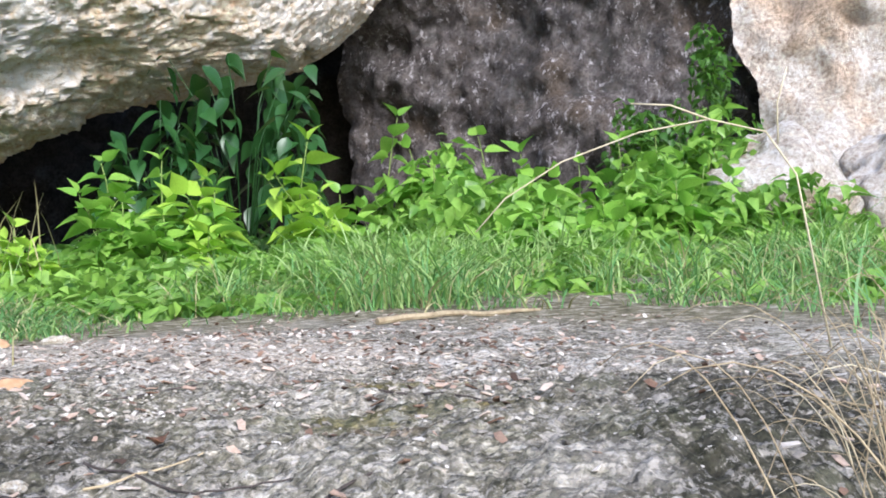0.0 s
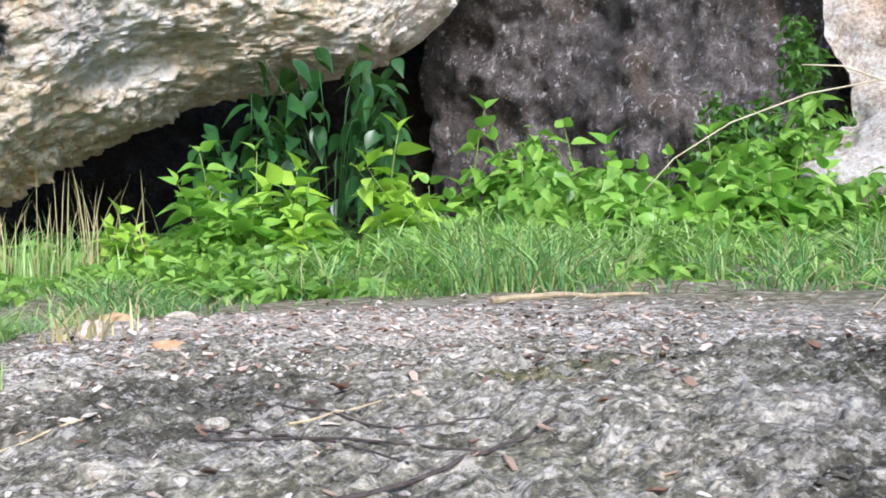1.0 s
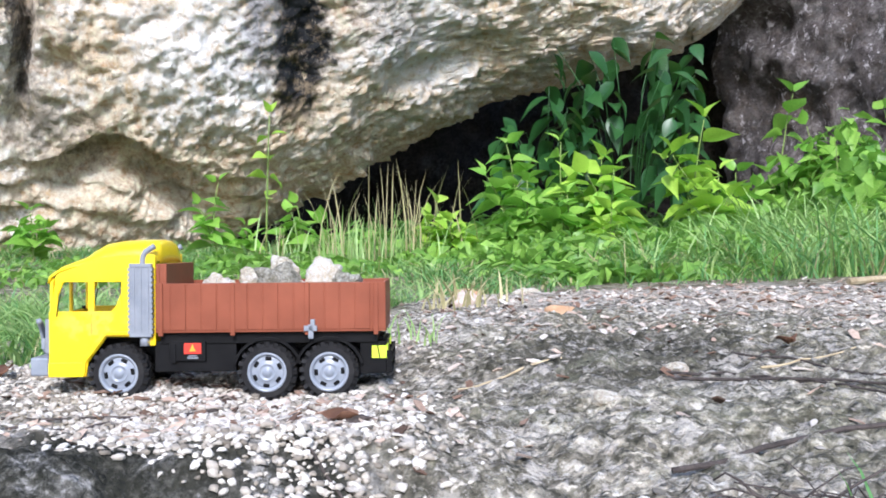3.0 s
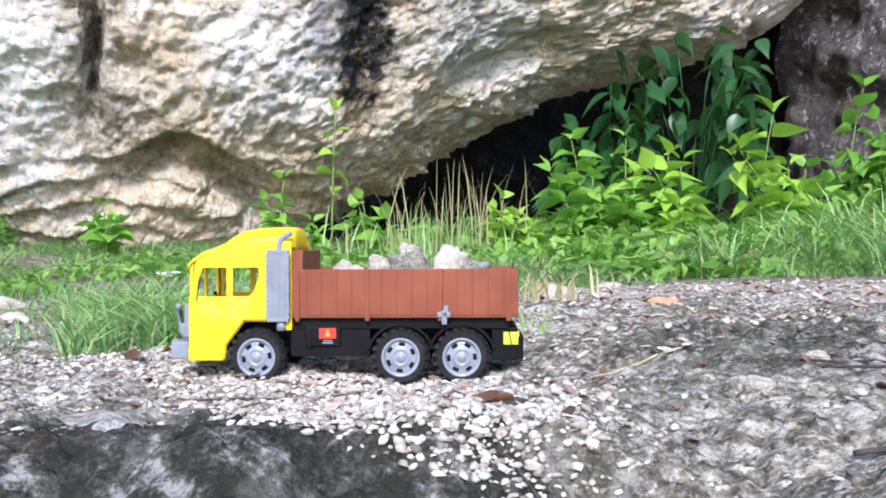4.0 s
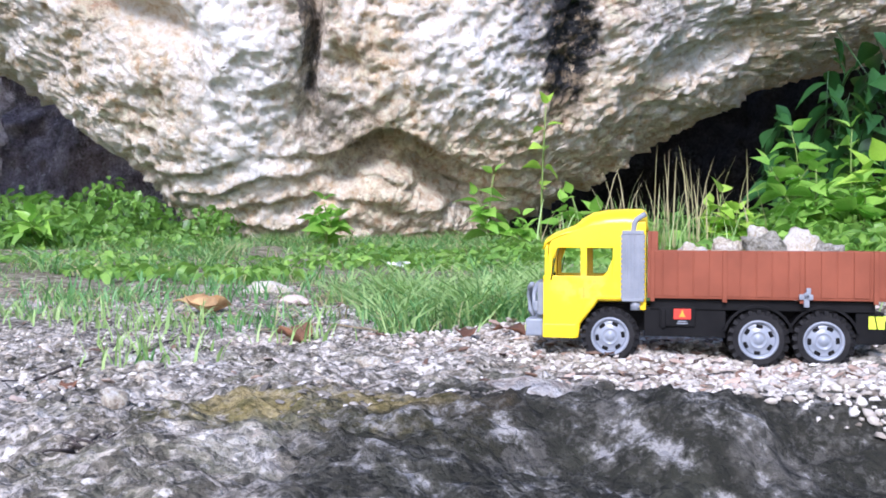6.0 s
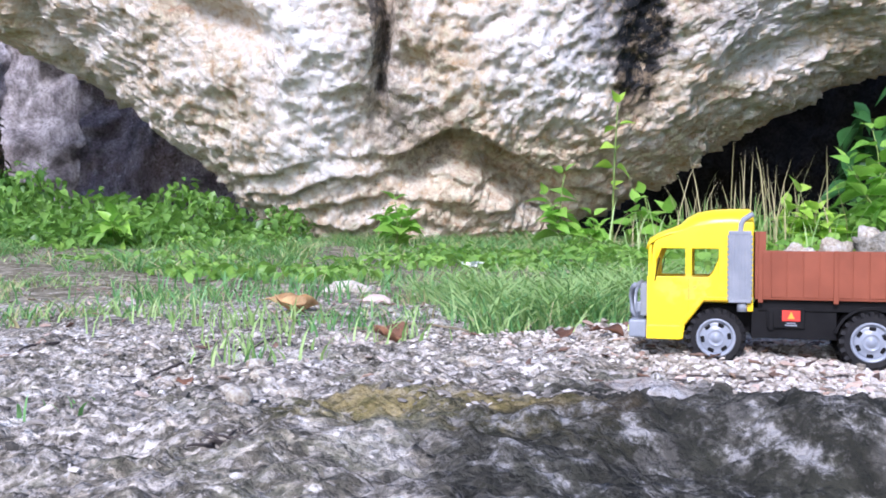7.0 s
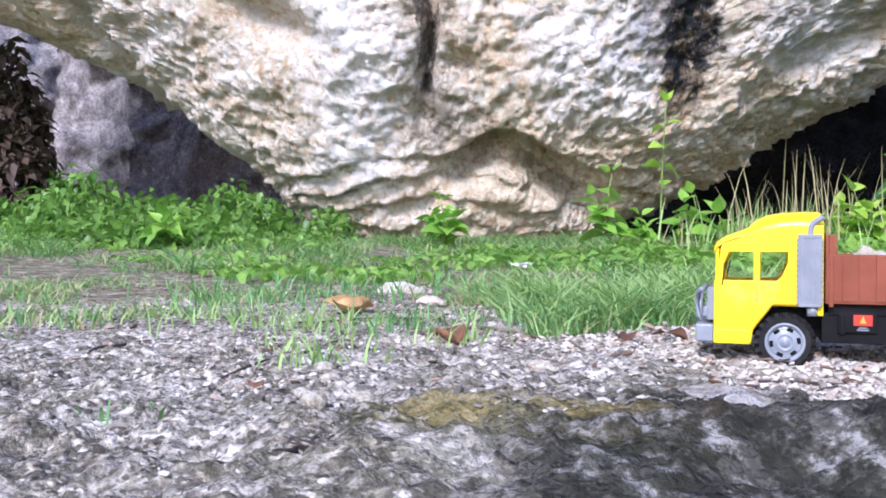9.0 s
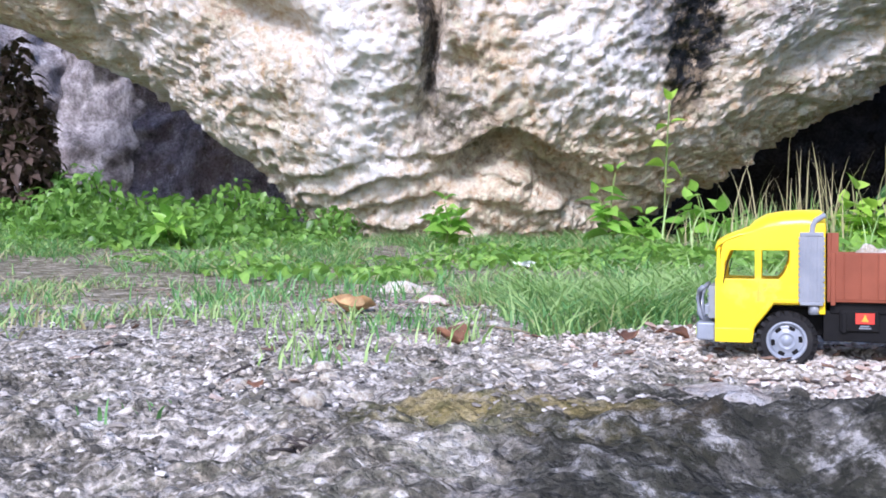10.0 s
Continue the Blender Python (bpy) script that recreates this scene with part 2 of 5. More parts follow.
LIME = simple("lime_reflector", (0.55, 0.75, 0.02), (0.68, 0.85, 0.05), 60, 0.4, bumps=0.0)
WHITE = simple("white_print", (0.75, 0.75, 0.74), (0.85, 0.85, 0.84), 60, 0.6, bumps=0.0)
ORANGE = simple("orange_print", (0.85, 0.3, 0.02), (0.9, 0.4, 0.03), 60, 0.5, bumps=0.0)


# ---- ground ----
def smooth(a, b, v):
    v = min(1.0, max(0.0, (v - a) / (b - a)))
    return v * v * (3 - 2 * v)


def hill(x, y, cx, cy, rx, ry, turn=0.0):
    c, s = math.cos(turn), math.sin(turn)
    u, v = c * (x - cx) + s * (y - cy), -s * (x - cx) + c * (y - cy)
    return math.exp(-(u / rx) ** 2 - (v / ry) ** 2)


def lie(x, y):
    """The ground's broad height."""
    d = math.hypot(x + 0.3, y + 0.1)
    z = -0.03 + 0.07 * smooth(-1.6, 0.2, x) + 0.16 * smooth(2.2, 7.5, d)
    z += 0.035 * hill(x, y, -0.85, 2.0, 0.75, 0.8)
    z -= 0.022 * hill(x, y, -0.72, 0.72, 0.36, 0.24)
    z += 0.030 * hill(x, y, 0.22, 1.0, 0.3, 0.35)
    z -= 0.16 * smooth(0.17, 0.5, x) * smooth(1.2, 0.6, y) * smooth(9, 3, d)
    return z


def brow(x, y):
    """Along and across the edge where the bare rock in the foreground breaks downward."""
    return (x + 0.92) * 0.809 + (y - 0.262) * 0.588, (x + 0.92) * 0.588 - (y - 0.262) * 0.809


def outcrop(x, y):
    """How far a place belongs to the bare dark rock in the foreground, 0 to 1."""
    s, q = brow(x, y)
    return smooth(-0.06, 0.0, q + 0.02 * math.sin(14 * s)) * smooth(-0.35, -0.1, s) * smooth(0.75, 0.45, s)


def falls(x, y):
    """The near rock sinks towards the front."""
    s, q = brow(x, y)
    q += 0.018 * math.sin(17 * s) + 0.012 * math.sin(41 * s + 1)
    left = (0.02 + 0.036 * smooth(0.0, 0.16, s)) * smooth(-0.01, 0.085, q) + 0.2 * smooth(0.08, 0.6, q) * 0.25
    right = 0.035 * smooth(0.95, 0.5, y) + 0.03 * smooth(0.5, 0.1, y)
    return -left * smooth(-0.3, -0.5, x) - right * smooth(-0.62, -0.42, x)


def roughness_at(x, y):
    d = math.hypot(x + 0.35, y + 0.1)
    k = smooth(9.0, 1.5, d)
    p = Vector((x, y, 0.0))
    z = 0.012 * noise.fractal(p * 3.1, 1.0, 2.0, 3) * k
    bare = outcrop(x, y)
    z += 0.006 * noise.fractal(p * 9, 0.9, 2.1, 3) * k
    if d < 2.4:
        grit = smooth(0.9, 0.3, hill(x, y, -0.92, 0.83, 0.3, 0.2, 0.42) + hill(x, y, -0.7, 0.62, 0.2, 0.14))
        q = p + 0.02 * noise.noise_vector(p * 7)
        z += (0.25 + 0.75 * grit) * smooth(2.4, 1.4, d) * (0.014 * (noise.voronoi(q * 8.5)[0][0] - 0.42) + 0.011 * (0.42 - noise.voronoi(q * 24)[0][0]) + 0.009 * (0.42 - noise.voronoi(q * 61)[0][0]) + 0.003 * noise.noise(p * 140))
        z += (1 - 0.55 * bare) * (0.006 * (abs(noise.noise(p * 31)) - 0.2) + 0.005 * (abs(noise.noise(p * 57 + Vector((3, 1, 0)))) - 0.2)) + 0.0016 * noise.noise(p * 101)
    return z


def ground_z(x, y):
    return lie(x, y) + 0.005 * outcrop(x, y) + falls(x, y) + roughness_at(x, y)


def mesh_object(name, verts, faces, material, parent=None, smooth_faces=True):
    me = bpy.data.meshes.new(name)
    me.from_pydata(verts, [], faces)
    me.materials.append(material)
    if smooth_faces:
        me.polygons.foreach_set("use_smooth", [True] * len(me.polygons))
    me.update()
    ob = new(name, me)
    if parent:
        ob.parent = parent
    return ob


def ground_material():
    """Bare limestone with lichen, lime gravel, moss and soil, by places of their own."""
    m, nt, b = nodes_of("limestone_ground", 0.95)
    b.inputs["Specular IOR Level"].default_value = 0.15
    tc, sp = nt.nodes.new("ShaderNodeTexCoord"), nt.nodes.new("ShaderNodeSeparateXYZ")
    nt.links.new(tc.outputs["Object"], sp.inputs[0])
    x, y = sp.outputs[0], sp.outputs[1]
    big, mid, fine, grit = noise_at(nt, 2.3, 6, 0.6), noise_at(nt, 11, 8, 0.68), noise_at(nt, 70, 5, 0.62), noise_at(nt, 190, 4, 0.7)
    rock = ramp(nt, mid, [(0.28, (0.09, 0.085, 0.07)), (0.42, (0.21, 0.195, 0.165)), (0.56, (0.36, 0.34, 0.30)), (0.72, (0.6, 0.575, 0.53))])
    rock = blend(nt, step(nt, big, 0.5, 0.7), rock, ramp(nt, mid, [(0.3, (0.12, 0.11, 0.085)), (0.6, (0.32, 0.295, 0.25))]))
    rock = blend(nt, 0.9, rock, ramp(nt, fine, [(0.34, (0.1, 0.1, 0.09)), (0.5, (0.48, 0.48, 0.48)), (0.66, (0.92, 0.92, 0.9))]), "OVERLAY")
    rock = blend(nt, calc(nt, "MULTIPLY", step(nt, noise_at(nt, 80, 2, 0.5), 0.58, 0.64), 0.7), rock, (0.58, 0.56, 0.52))
    rock = blend(nt, calc(nt, "MULTIPLY", step(nt, noise_at(nt, 34, 3, 0.6), 0.56, 0.62), 0.7), rock, (0.07, 0.07, 0.055))
    wob = calc(nt, "MULTIPLY", calc(nt, "SUBTRACT", big, 0.5), 0.35)
    # bleached plates and lichen-black hollows, with crisp edges
    plates = noise_at(nt, 7.5, 9, 0.66)
    rock = blend(nt, calc(nt, "MULTIPLY", step(nt, plates, 0.51, 0.56), 0.7), rock, ramp(nt, fine, [(0.35, (0.4, 0.385, 0.36)), (0.55, (0.74, 0.72, 0.69))]))
    rock = blend(nt, calc(nt, "MULTIPLY", calc(nt, "SUBTRACT", 1.0, step(nt, plates, 0.40, 0.45)), 0.7), rock, ramp(nt, grit, [(0.4, (0.05, 0.05, 0.04)), (0.6, (0.24, 0.235, 0.2))]))
    rock = blend(nt, calc(nt, "MULTIPLY", step(nt, noise_at(nt, 120, 2, 0.5), 0.57, 0.62), 0.7), rock, (0.045, 0.045, 0.035))
    rock = blend(nt, calc(nt, "MULTIPLY", step(nt, noise_at(nt, 95, 2, 0.5, stretch=(1, 1.2, 1)), 0.6, 0.66), 0.7), rock, (0.72, 0.7, 0.67))
    wobble = calc(nt, "MULTIPLY", calc(nt, "SUBTRACT", mid, 0.5), 0.22)

    def spot(cx, cy, r, soft=0.5, turn=1.0):
        dx, dy = calc(nt, "SUBTRACT", x, cx), calc(nt, "MULTIPLY", calc(nt, "SUBTRACT", y, cy), turn)
        d = calc(nt, "SQRT", calc(nt, "ADD", calc(nt, "MULTIPLY", dx, dx), calc(nt, "MULTIPLY", dy, dy)))
        d = calc(nt, "ADD", d, calc(nt, "MULTIPLY", wobble, min(1.0, r * 3.5)))
        return calc(nt, "SUBTRACT", 1.0, step(nt, d, r * soft, r))

    def lay(k, tone, amount, how="MIX"):
        nonlocal rock
        rock = blend(nt, calc(nt, "MULTIPLY", k, amount), rock, tone, how)

    # olive lichen film on the bare slab
    for c in ((-0.3, 0.95, 0.5), (-0.5, 1.25, 0.4), (0.1, 1.05, 0.35), (-0.12, 0.7, 0.3)):
        lay(spot(*c, soft=0.4), ramp(nt, fine, [(0.36, (0.06, 0.062, 0.042)), (0.52, (0.18, 0.18, 0.135)), (0.66, (0.5, 0.485, 0.44))]), 0.5)
    # pale lime gravel and dust
    gravel = ramp(nt, grit, [(0.35, (0.3, 0.26, 0.22)), (0.55, (0.6, 0.555, 0.5)), (0.7, (0.78, 0.75, 0.7))])
    for c in ((-0.72, 0.64, 0.2), (-0.9, 0.76, 0.2), (-1.05, 0.92, 0.2), (-0.9, 1.1, 0.2), (-1.5, 0.66, 0.12), (-0.35, 1.75, 0.3), (-0.8, 2.1, 0.4)):
        lay(spot(*c), gravel, 0.9)
    # dark lichened rock
    dark = ramp(nt, fine, [(0.4, (0.02, 0.021, 0.016)), (0.55, (0.045, 0.045, 0.036)), (0.62, (0.13, 0.127, 0.115)), (0.72, (0.36, 0.35, 0.33))])
    for c in ((-0.66, 0.3, 0.24), (-0.42, 0.25, 0.2), (-0.45, 0.98, 0.2), (-0.9, 0.36, 0.1)):
        lay(spot(*c), dark, 0.75)
    lay(spot(0.38, 0.86, 0.36), ramp(nt, fine, [(0.4, (0.02, 0.024, 0.014)), (0.56, (0.07, 0.075, 0.05)), (0.64, (0.34, 0.33, 0.3))]), 0.92)
    lay(spot(-0.68, 0.34, 0.33, soft=0.6), dark, 0.8)
    lay(spot(0.3, 0.68, 0.28), dark, 0.85)
    lay(spot(0.4, 1.2, 0.34), dark, 0.85)
    lay(spot(0.13, 0.82, 0.07), (0.5, 0.49, 0.47), 0.5)
    for c in ((-0.64, 0.37, 0.035), (-0.86, 0.36, 0.04), (-0.56, 0.28, 0.03), (-0.95, 0.2, 0.06)):
        lay(spot(*c), (0.5, 0.49, 0.47), 0.5)
    pits = step(nt, noise_at(nt, 48, 4, 0.6), 0.47, 0.58)
    lay(calc(nt, "MULTIPLY", spot(-1.05, 0.12, 0.4), pits), (0.10, 0.097, 0.08), 0.7)
    # moss and rust tinges
    for c in ((-0.93, 0.29, 0.16), (-1.02, 0.22, 0.12), (0.06, 1.1, 0.06), (-0.06, 1.35, 0.16), (-0.08, 1.1, 0.14)):
        lay(spot(*c, turn=1.8), ramp(nt, fine, [(0.4, (0.05, 0.055, 0.014)), (0.6, (0.19, 0.165, 0.06))]), 0.75)
    for c in ((-0.88, 0.33, 0.08), (-0.05, 1.0, 0.06), (-1.05, 0.36, 0.09)):
        lay(spot(*c, turn=1.8), (0.2, 0.125, 0.07), 0.45)
    rock = blend(nt, 1.0, rock, (1.1, 1.06, 0.99), "MULTIPLY")
    # soil under the grass, farther off
    dist = calc(nt, "SQRT", calc(nt, "ADD", calc(nt, "POWER", calc(nt, "ADD", x, 0.3), 2.0), calc(nt, "POWER", calc(nt, "ADD", y, 0.1), 2.0)))
    far = step(nt, calc(nt, "ADD", calc(nt, "ADD", dist, wob), calc(nt, "MULTIPLY", calc(nt, "SUBTRACT", noise_at(nt, 0.55, 7, 0.6), 0.5), 3.0)), 2.3, 2.9)
    soil = ramp(nt, noise_at(nt, 22, 8, 0.72), [(0.34, (0.06, 0.055, 0.03)), (0.5, (0.2, 0.18, 0.115)), (0.6, (0.4, 0.36, 0.28)), (0.7, (0.62, 0.57, 0.49))])
    rock = blend(nt, far, rock, soil)
    lay(spot(-1.42, 1.5, 0.5), soil, 0.75)
    # grains: the stone is a crust of small lumps, each with a tone of its own
    def grains(scale):
        w = nt.nodes.new("ShaderNodeTexNoise")
        w.inputs["Scale"].default_value, w.inputs["Detail"].default_value = scale * 0.7, 3
        nt.links.new(tc.outputs["Object"], w.inputs["Vector"])
        bent = nt.nodes.new("ShaderNodeVectorMath")
        bent.operation = "MULTIPLY_ADD"
        bent.inputs[1].default_value = (1.2 / scale,) * 3
        nt.links.new(w.outputs["Color"], bent.inputs[0])
        nt.links.new(tc.outputs["Object"], bent.inputs[2])
        v = nt.nodes.new("ShaderNodeTexVoronoi")
        v.inputs["Scale"].default_value = scale
        nt.links.new(bent.outputs[0], v.inputs["Vector"])
        sep = nt.nodes.new("ShaderNodeSeparateColor")
        nt.links.new(v.outputs["Color"], sep.inputs[0])
        return v.outputs["Distance"], sep.outputs[0]
    d1, t1 = grains(75)
    d2, t2 = grains(190)
    near = calc(nt, "SUBTRACT", 1.0, far)
    rock = blend(nt, calc(nt, "MULTIPLY", near, 0.5), rock, ramp(nt, t1, [(0.0, (0.2, 0.19, 0.17)), (0.45, (0.5, 0.49, 0.47)), (1.0, (0.78, 0.77, 0.75))]), "OVERLAY")
    rock = blend(nt, calc(nt, "MULTIPLY", near, 0.35), rock, ramp(nt, t2, [(0.0, (0.22, 0.21, 0.19)), (1.0, (0.8, 0.79, 0.77))]), "OVERLAY")
    rock = blend(nt, calc(nt, "MULTIPLY", calc(nt, "MULTIPLY", near, step(nt, d1, 0.45, 0.65)), 0.4), rock, (0.07, 0.064, 0.05))
    # black and white lichen blotches with ragged edges
    for sc, lo, hi, tone, amount in ((26, 0.54, 0.58, (0.62, 0.575, 0.51), 0.45), (33, 0.535, 0.575, (0.06, 0.058, 0.038), 0.5), (9, 0.53, 0.6, (0.2, 0.2, 0.135), 0.4), (90, 0.55, 0.6, (0.6, 0.56, 0.5), 0.35), (120, 0.55, 0.6, (0.06, 0.055, 0.04), 0.5)):
        rock = blend(nt, calc(nt, "MULTIPLY", near, calc(nt, "MULTIPLY", step(nt, noise_at(nt, sc, 10, 0.74), lo, hi), amount)), rock, tone)
    lay(spot(-0.68, 0.34, 0.33, soft=0.6), ramp(nt, noise_at(nt, 30, 10, 0.74), [(0.5, (0.02, 0.021, 0.016)), (0.56, (0.09, 0.088, 0.075)), (0.62, (0.36, 0.35, 0.33))]), 0.8)
    # olive and rusty moss cushions along the brow and on the slab
    cushion = ramp(nt, noise_at(nt, 60, 8, 0.7), [(0.38, (0.07, 0.065, 0.02)), (0.52, (0.24, 0.19, 0.075)), (0.64, (0.42, 0.34, 0.16))])
    for c in ((-0.93, 0.33, 0.085), (-1.02, 0.27, 0.07), (0.05, 1.12, 0.06), (-0.08, 1.3, 0.1)):
        lay(spot(*c, turn=2.0), cushion, 0.7)
    nt.links.new(rock, b.inputs["Base Color"])
    h = calc(nt, "ADD", calc(nt, "MULTIPLY", mid, 0.6), calc(nt, "ADD", calc(nt, "MULTIPLY", d1, -0.6), calc(nt, "MULTIPLY", d2, -0.22)))
    bump(nt, b, calc(nt, "ADD", h, calc(nt, "MULTIPLY", noise_at(nt, 260, 4, 0.7), 0.3)), 1.0, 0.009)
    return m


GROUND = ground_material()


def build_ground():
    """One sheet, fine near the path and coarser towards the horizon."""
    def lines(c, near, fine, out):
        vals, v, s = [c], 0.0, fine
        while v < out:
            s = fine if v < near else s * 1.12
            v += s
            vals += [c + v, c - v]
        return sorted(vals)
    xs, ys = lines(-0.65, 1.02, 0.0046, 400.0), lines(0.72, 0.74, 0.0046, 400.0)
    verts = [(x, y, ground_z(x, y)) for y in ys for x in xs]
    w = len(xs)
    faces = [(j * w + i, j * w + i + 1, (j + 1) * w + i + 1, (j + 1) * w + i) for j in range(len(ys) - 1) for i in range(w - 1)]
    ob = mesh_object("ground", verts, faces, GROUND)
    tagged(ob, "bare grey limestone ground with gravel, moss and soil", "ground", kind="structure")


build_ground()


# ---- rock forms ----
def curve_at(table, v):
    return float(np.interp(v, [p[0] for p in table], [p[1] for p in table]))


def rocky(p, amp, scale, seed=0.0):
    q = p * scale + Vector((seed, seed * 0.7, -seed))
    return amp * (-0.95 + noise.hetero_terrain(q, 0.9, 2.0, 6, 0.4) - 0.6 + 0.45 * noise.ridged_multi_fractal(q * 1.7, 0.9, 2.1, 4, 1.0, 2.0) - 0.5)


def build_boulder():
    """A huge limestone boulder that overhangs both ways from a narrow foot, in its own axes: x along the face, y away from it."""
    left = [(-0.6, -0.7), (0.1, -1.0), (0.3, -1.2), (0.58, -1.45), (0.8, -1.8), (1.1, -2.15), (1.52, -2.8), (1.88, -3.75), (2.45, -4.9), (3.4, -5.4), (5.0, -4.4), (5.6, -2.0)]
    right = [(-0.6, 0.6), (0.12, 1.25), (0.36, 1.75), (0.88, 2.75), (1.3, 3.5), (1.56, 4.15), (1.74, 4.9), (1.92, 5.5), (2.1, 5.8), (2.45, 6.2), (3.4, 6.8), (5.0, 5.2), (5.6, 2.0)]
    deep = [(-0.6, 0.5), (0.1, 0.85), (0.6, 1.15), (1.2, 1.45), (2.2, 1.75), (4.0, 1.8), (5.2, 1.2), (5.6, 0.5)]
    verts, faces, n, rows = [], [], 700, 250
    back = 110
    for j in range(rows + 1):
        t = j / rows
        z = -0.6 + 3.5 * (t / 0.86) if t < 0.86 else 2.9 + 2.7 * (t - 0.86) / 0.14
        l, r, d = curve_at(left, z), curve_at(right, z), curve_at(deep, z)
        for i in range(n):
            a = math.pi * i / back if i < back else math.pi + math.pi * (i - back) / (n - back)
            cx, cy = math.cos(a), math.sin(a)
            x = (l + r) / 2 + (r - l) / 2 * math.copysign(abs(cx) ** 0.9, cx)
            y = d * math.copysign(abs(cy) ** 0.62, cy)
            p = Vector((x, y, z))
            out = Vector((cx * 0.5, cy, -0.35 if z < 2 else 0.2)).normalized()
            q = p + 0.22 * noise.noise_vector(p * 1.3) + 0.07 * noise.noise_vector(p * 4.1) + 0.03 * noise.noise_vector(p * 11)
            worn = min(1.0, max(0.35, 0.7 + 1.1 * noise.noise(p * 0.9 + Vector((0, 4, 1)))))
            # weathered hollows with sharp rims between them, at three sizes
            k = rocky(p, 0.05, 0.8, 3.0) + 0.12 * (noise.voronoi(Vector((q.x * 1.3, q.y * 1.3, q.z * 1.9)))[0][0] - 0.45)
            k += worn * (0.10 * (noise.voronoi(Vector((q.x * 3.9, q.y * 3.9, q.z * 4.3)))[0][0] - 0.45) + 0.075 * (noise.voronoi(Vector((q.x * 9.5, q.y * 9.5, q.z * 9.5)))[0][0] - 0.45))
            k += (0.35 + 0.65 * worn) * (0.045 * noise.fractal(p * 9, 0.6, 2.1, 4) + 0.024 * noise.fractal(p * 27, 0.7, 2.1, 2))
            # bedding ledges low on the face, each undercut
            saw = (z + 0.16 * noise.noise(p * 0.8) + 0.05 * x + 0.09 * noise.noise(p * 2.3) + 0.03 * noise.noise(p * 7)) % 0.145 / 0.145
            k += 0.11 * (0.5 - saw) * smooth(0.0, 0.13, saw) * smooth(0.85, 0.45, z) * min(1.0, max(0.1, 0.7 + noise.noise(p * 1.1 + Vector((7, 0, 0)))))
            # the arched hollow under the overhang
            roof = 0.66 + 0.20 * hill(x, 0, 0.5, 0, 0.32, 1) - 0.05 * smooth(0.7, 1.1, x) + 0.05 * noise.noise(p * 3.3) + 0.02 * noise.noise(p * 9)
            under = roof - z
            k -= 0.34 * smooth(-0.015, 0.03, under) * smooth(0.5, 0.07, under) * smooth(-0.2, 0.25, x) * smooth(1.45, 0.95, x)
            k -= 0.14 * smooth(-0.01, 0.02, under + 0.02 - 0.17) * smooth(0.38, 0.2, under) * smooth(0.5, 0.75, x) * smooth(1.5, 1.1, x)
            k -= 0.3 * hill(x, z, -0.1 + 0.04 * math.sin(5 * z), 1.9, 0.05, 0.85) + 0.16 * hill(x, z, 0.1, 1.28, 0.14, 0.09) + 0.08 * hill(x, z, 1.72, 1.4, 0.14, 0.5)
            k -= 0.18 * hill(x, z, 3.0, 1.5, 0.6, 0.1, 0.35) + 0.2 * hill(x, z, -1.3, 1.6, 0.5, 0.12, -0.4) + 0.12 * hill(x, z, -0.9, 1.25, 0.1, 0.5, 0.5)
            k -= 0.32 * hill(x + 0.05 * noise.noise(p * 4), z, -2.6, 1.56, 0.62, 0.05, -0.785)
            k += 0.10 * hill(x, z, -0.7, 1.2, 0.5, 0.7) + 0.12 * hill(x, z, 1.1, 1.4, 0.6, 0.5)
            verts.append(tuple(p + out * k))
    for j in range(rows):
        for i in range(n):
            i2 = (i + 1) % n
            faces.append((j * n + i, j * n + i2, (j + 1) * n + i2, (j + 1) * n + i))
    faces += [tuple(range(n - 1, -1, -1)), tuple(rows * n + i for i in range(n))]
    ob = mesh_object("boulder", verts, faces, ROCK_PALE)
    a = radians(43.9)
    ob.matrix_world = pose(-0.494 - 8.0 * math.sin(a), -0.283 + 8.0 * math.cos(a), 0.05, 0, 0, 43.9)
    tagged(ob, "huge pale limestone boulder with black stain, overhanging the grass", "boulder")


def lumpy(name, place, size, material, label, category, seed, amp=0.22, levels=4, turn=0, flat=0.0):
    """A stone of that size in metres, from a sphere of cuts and noise, its foot at the place."""
    bm = bmesh.new()
    bmesh.ops.create_icosphere(bm, subdivisions=levels, radius=0.5)
    rng = random.Random(seed)
    cuts = [(Vector((rng.uniform(-1, 1), rng.uniform(-1, 1), rng.uniform(-0.6, 1))).normalized(), rng.uniform(0.3, 0.44)) for _ in range(9)]
    for v in bm.verts:
        p = v.co.copy()
        for nrm, d in cuts:
            over = p.dot(nrm) - d
            if over > 0:
                p -= nrm * over * 0.85
        q = p * 2.2 + Vector((seed, 0, seed * 0.3))
        p += p.normalized() * amp * (noise.fractal(q, 0.8, 2.1, 5)) * 0.5
        v.co = Vector((p.x * size[0], p.y * size[1], max(p.z, -0.42 + flat) * size[2] + 0.36 * size[2]))
    me = bpy.data.meshes.new(name)
    bm.to_mesh(me)
    bm.free()
    me.materials.append(material)
    me.polygons.foreach_set("use_smooth", [True] * len(me.polygons))
    ob = new(name, me)
    ob.matrix_world = pose(*place, 0, 0, turn)
    if label:
        tagged(ob, label, category)
    return ob


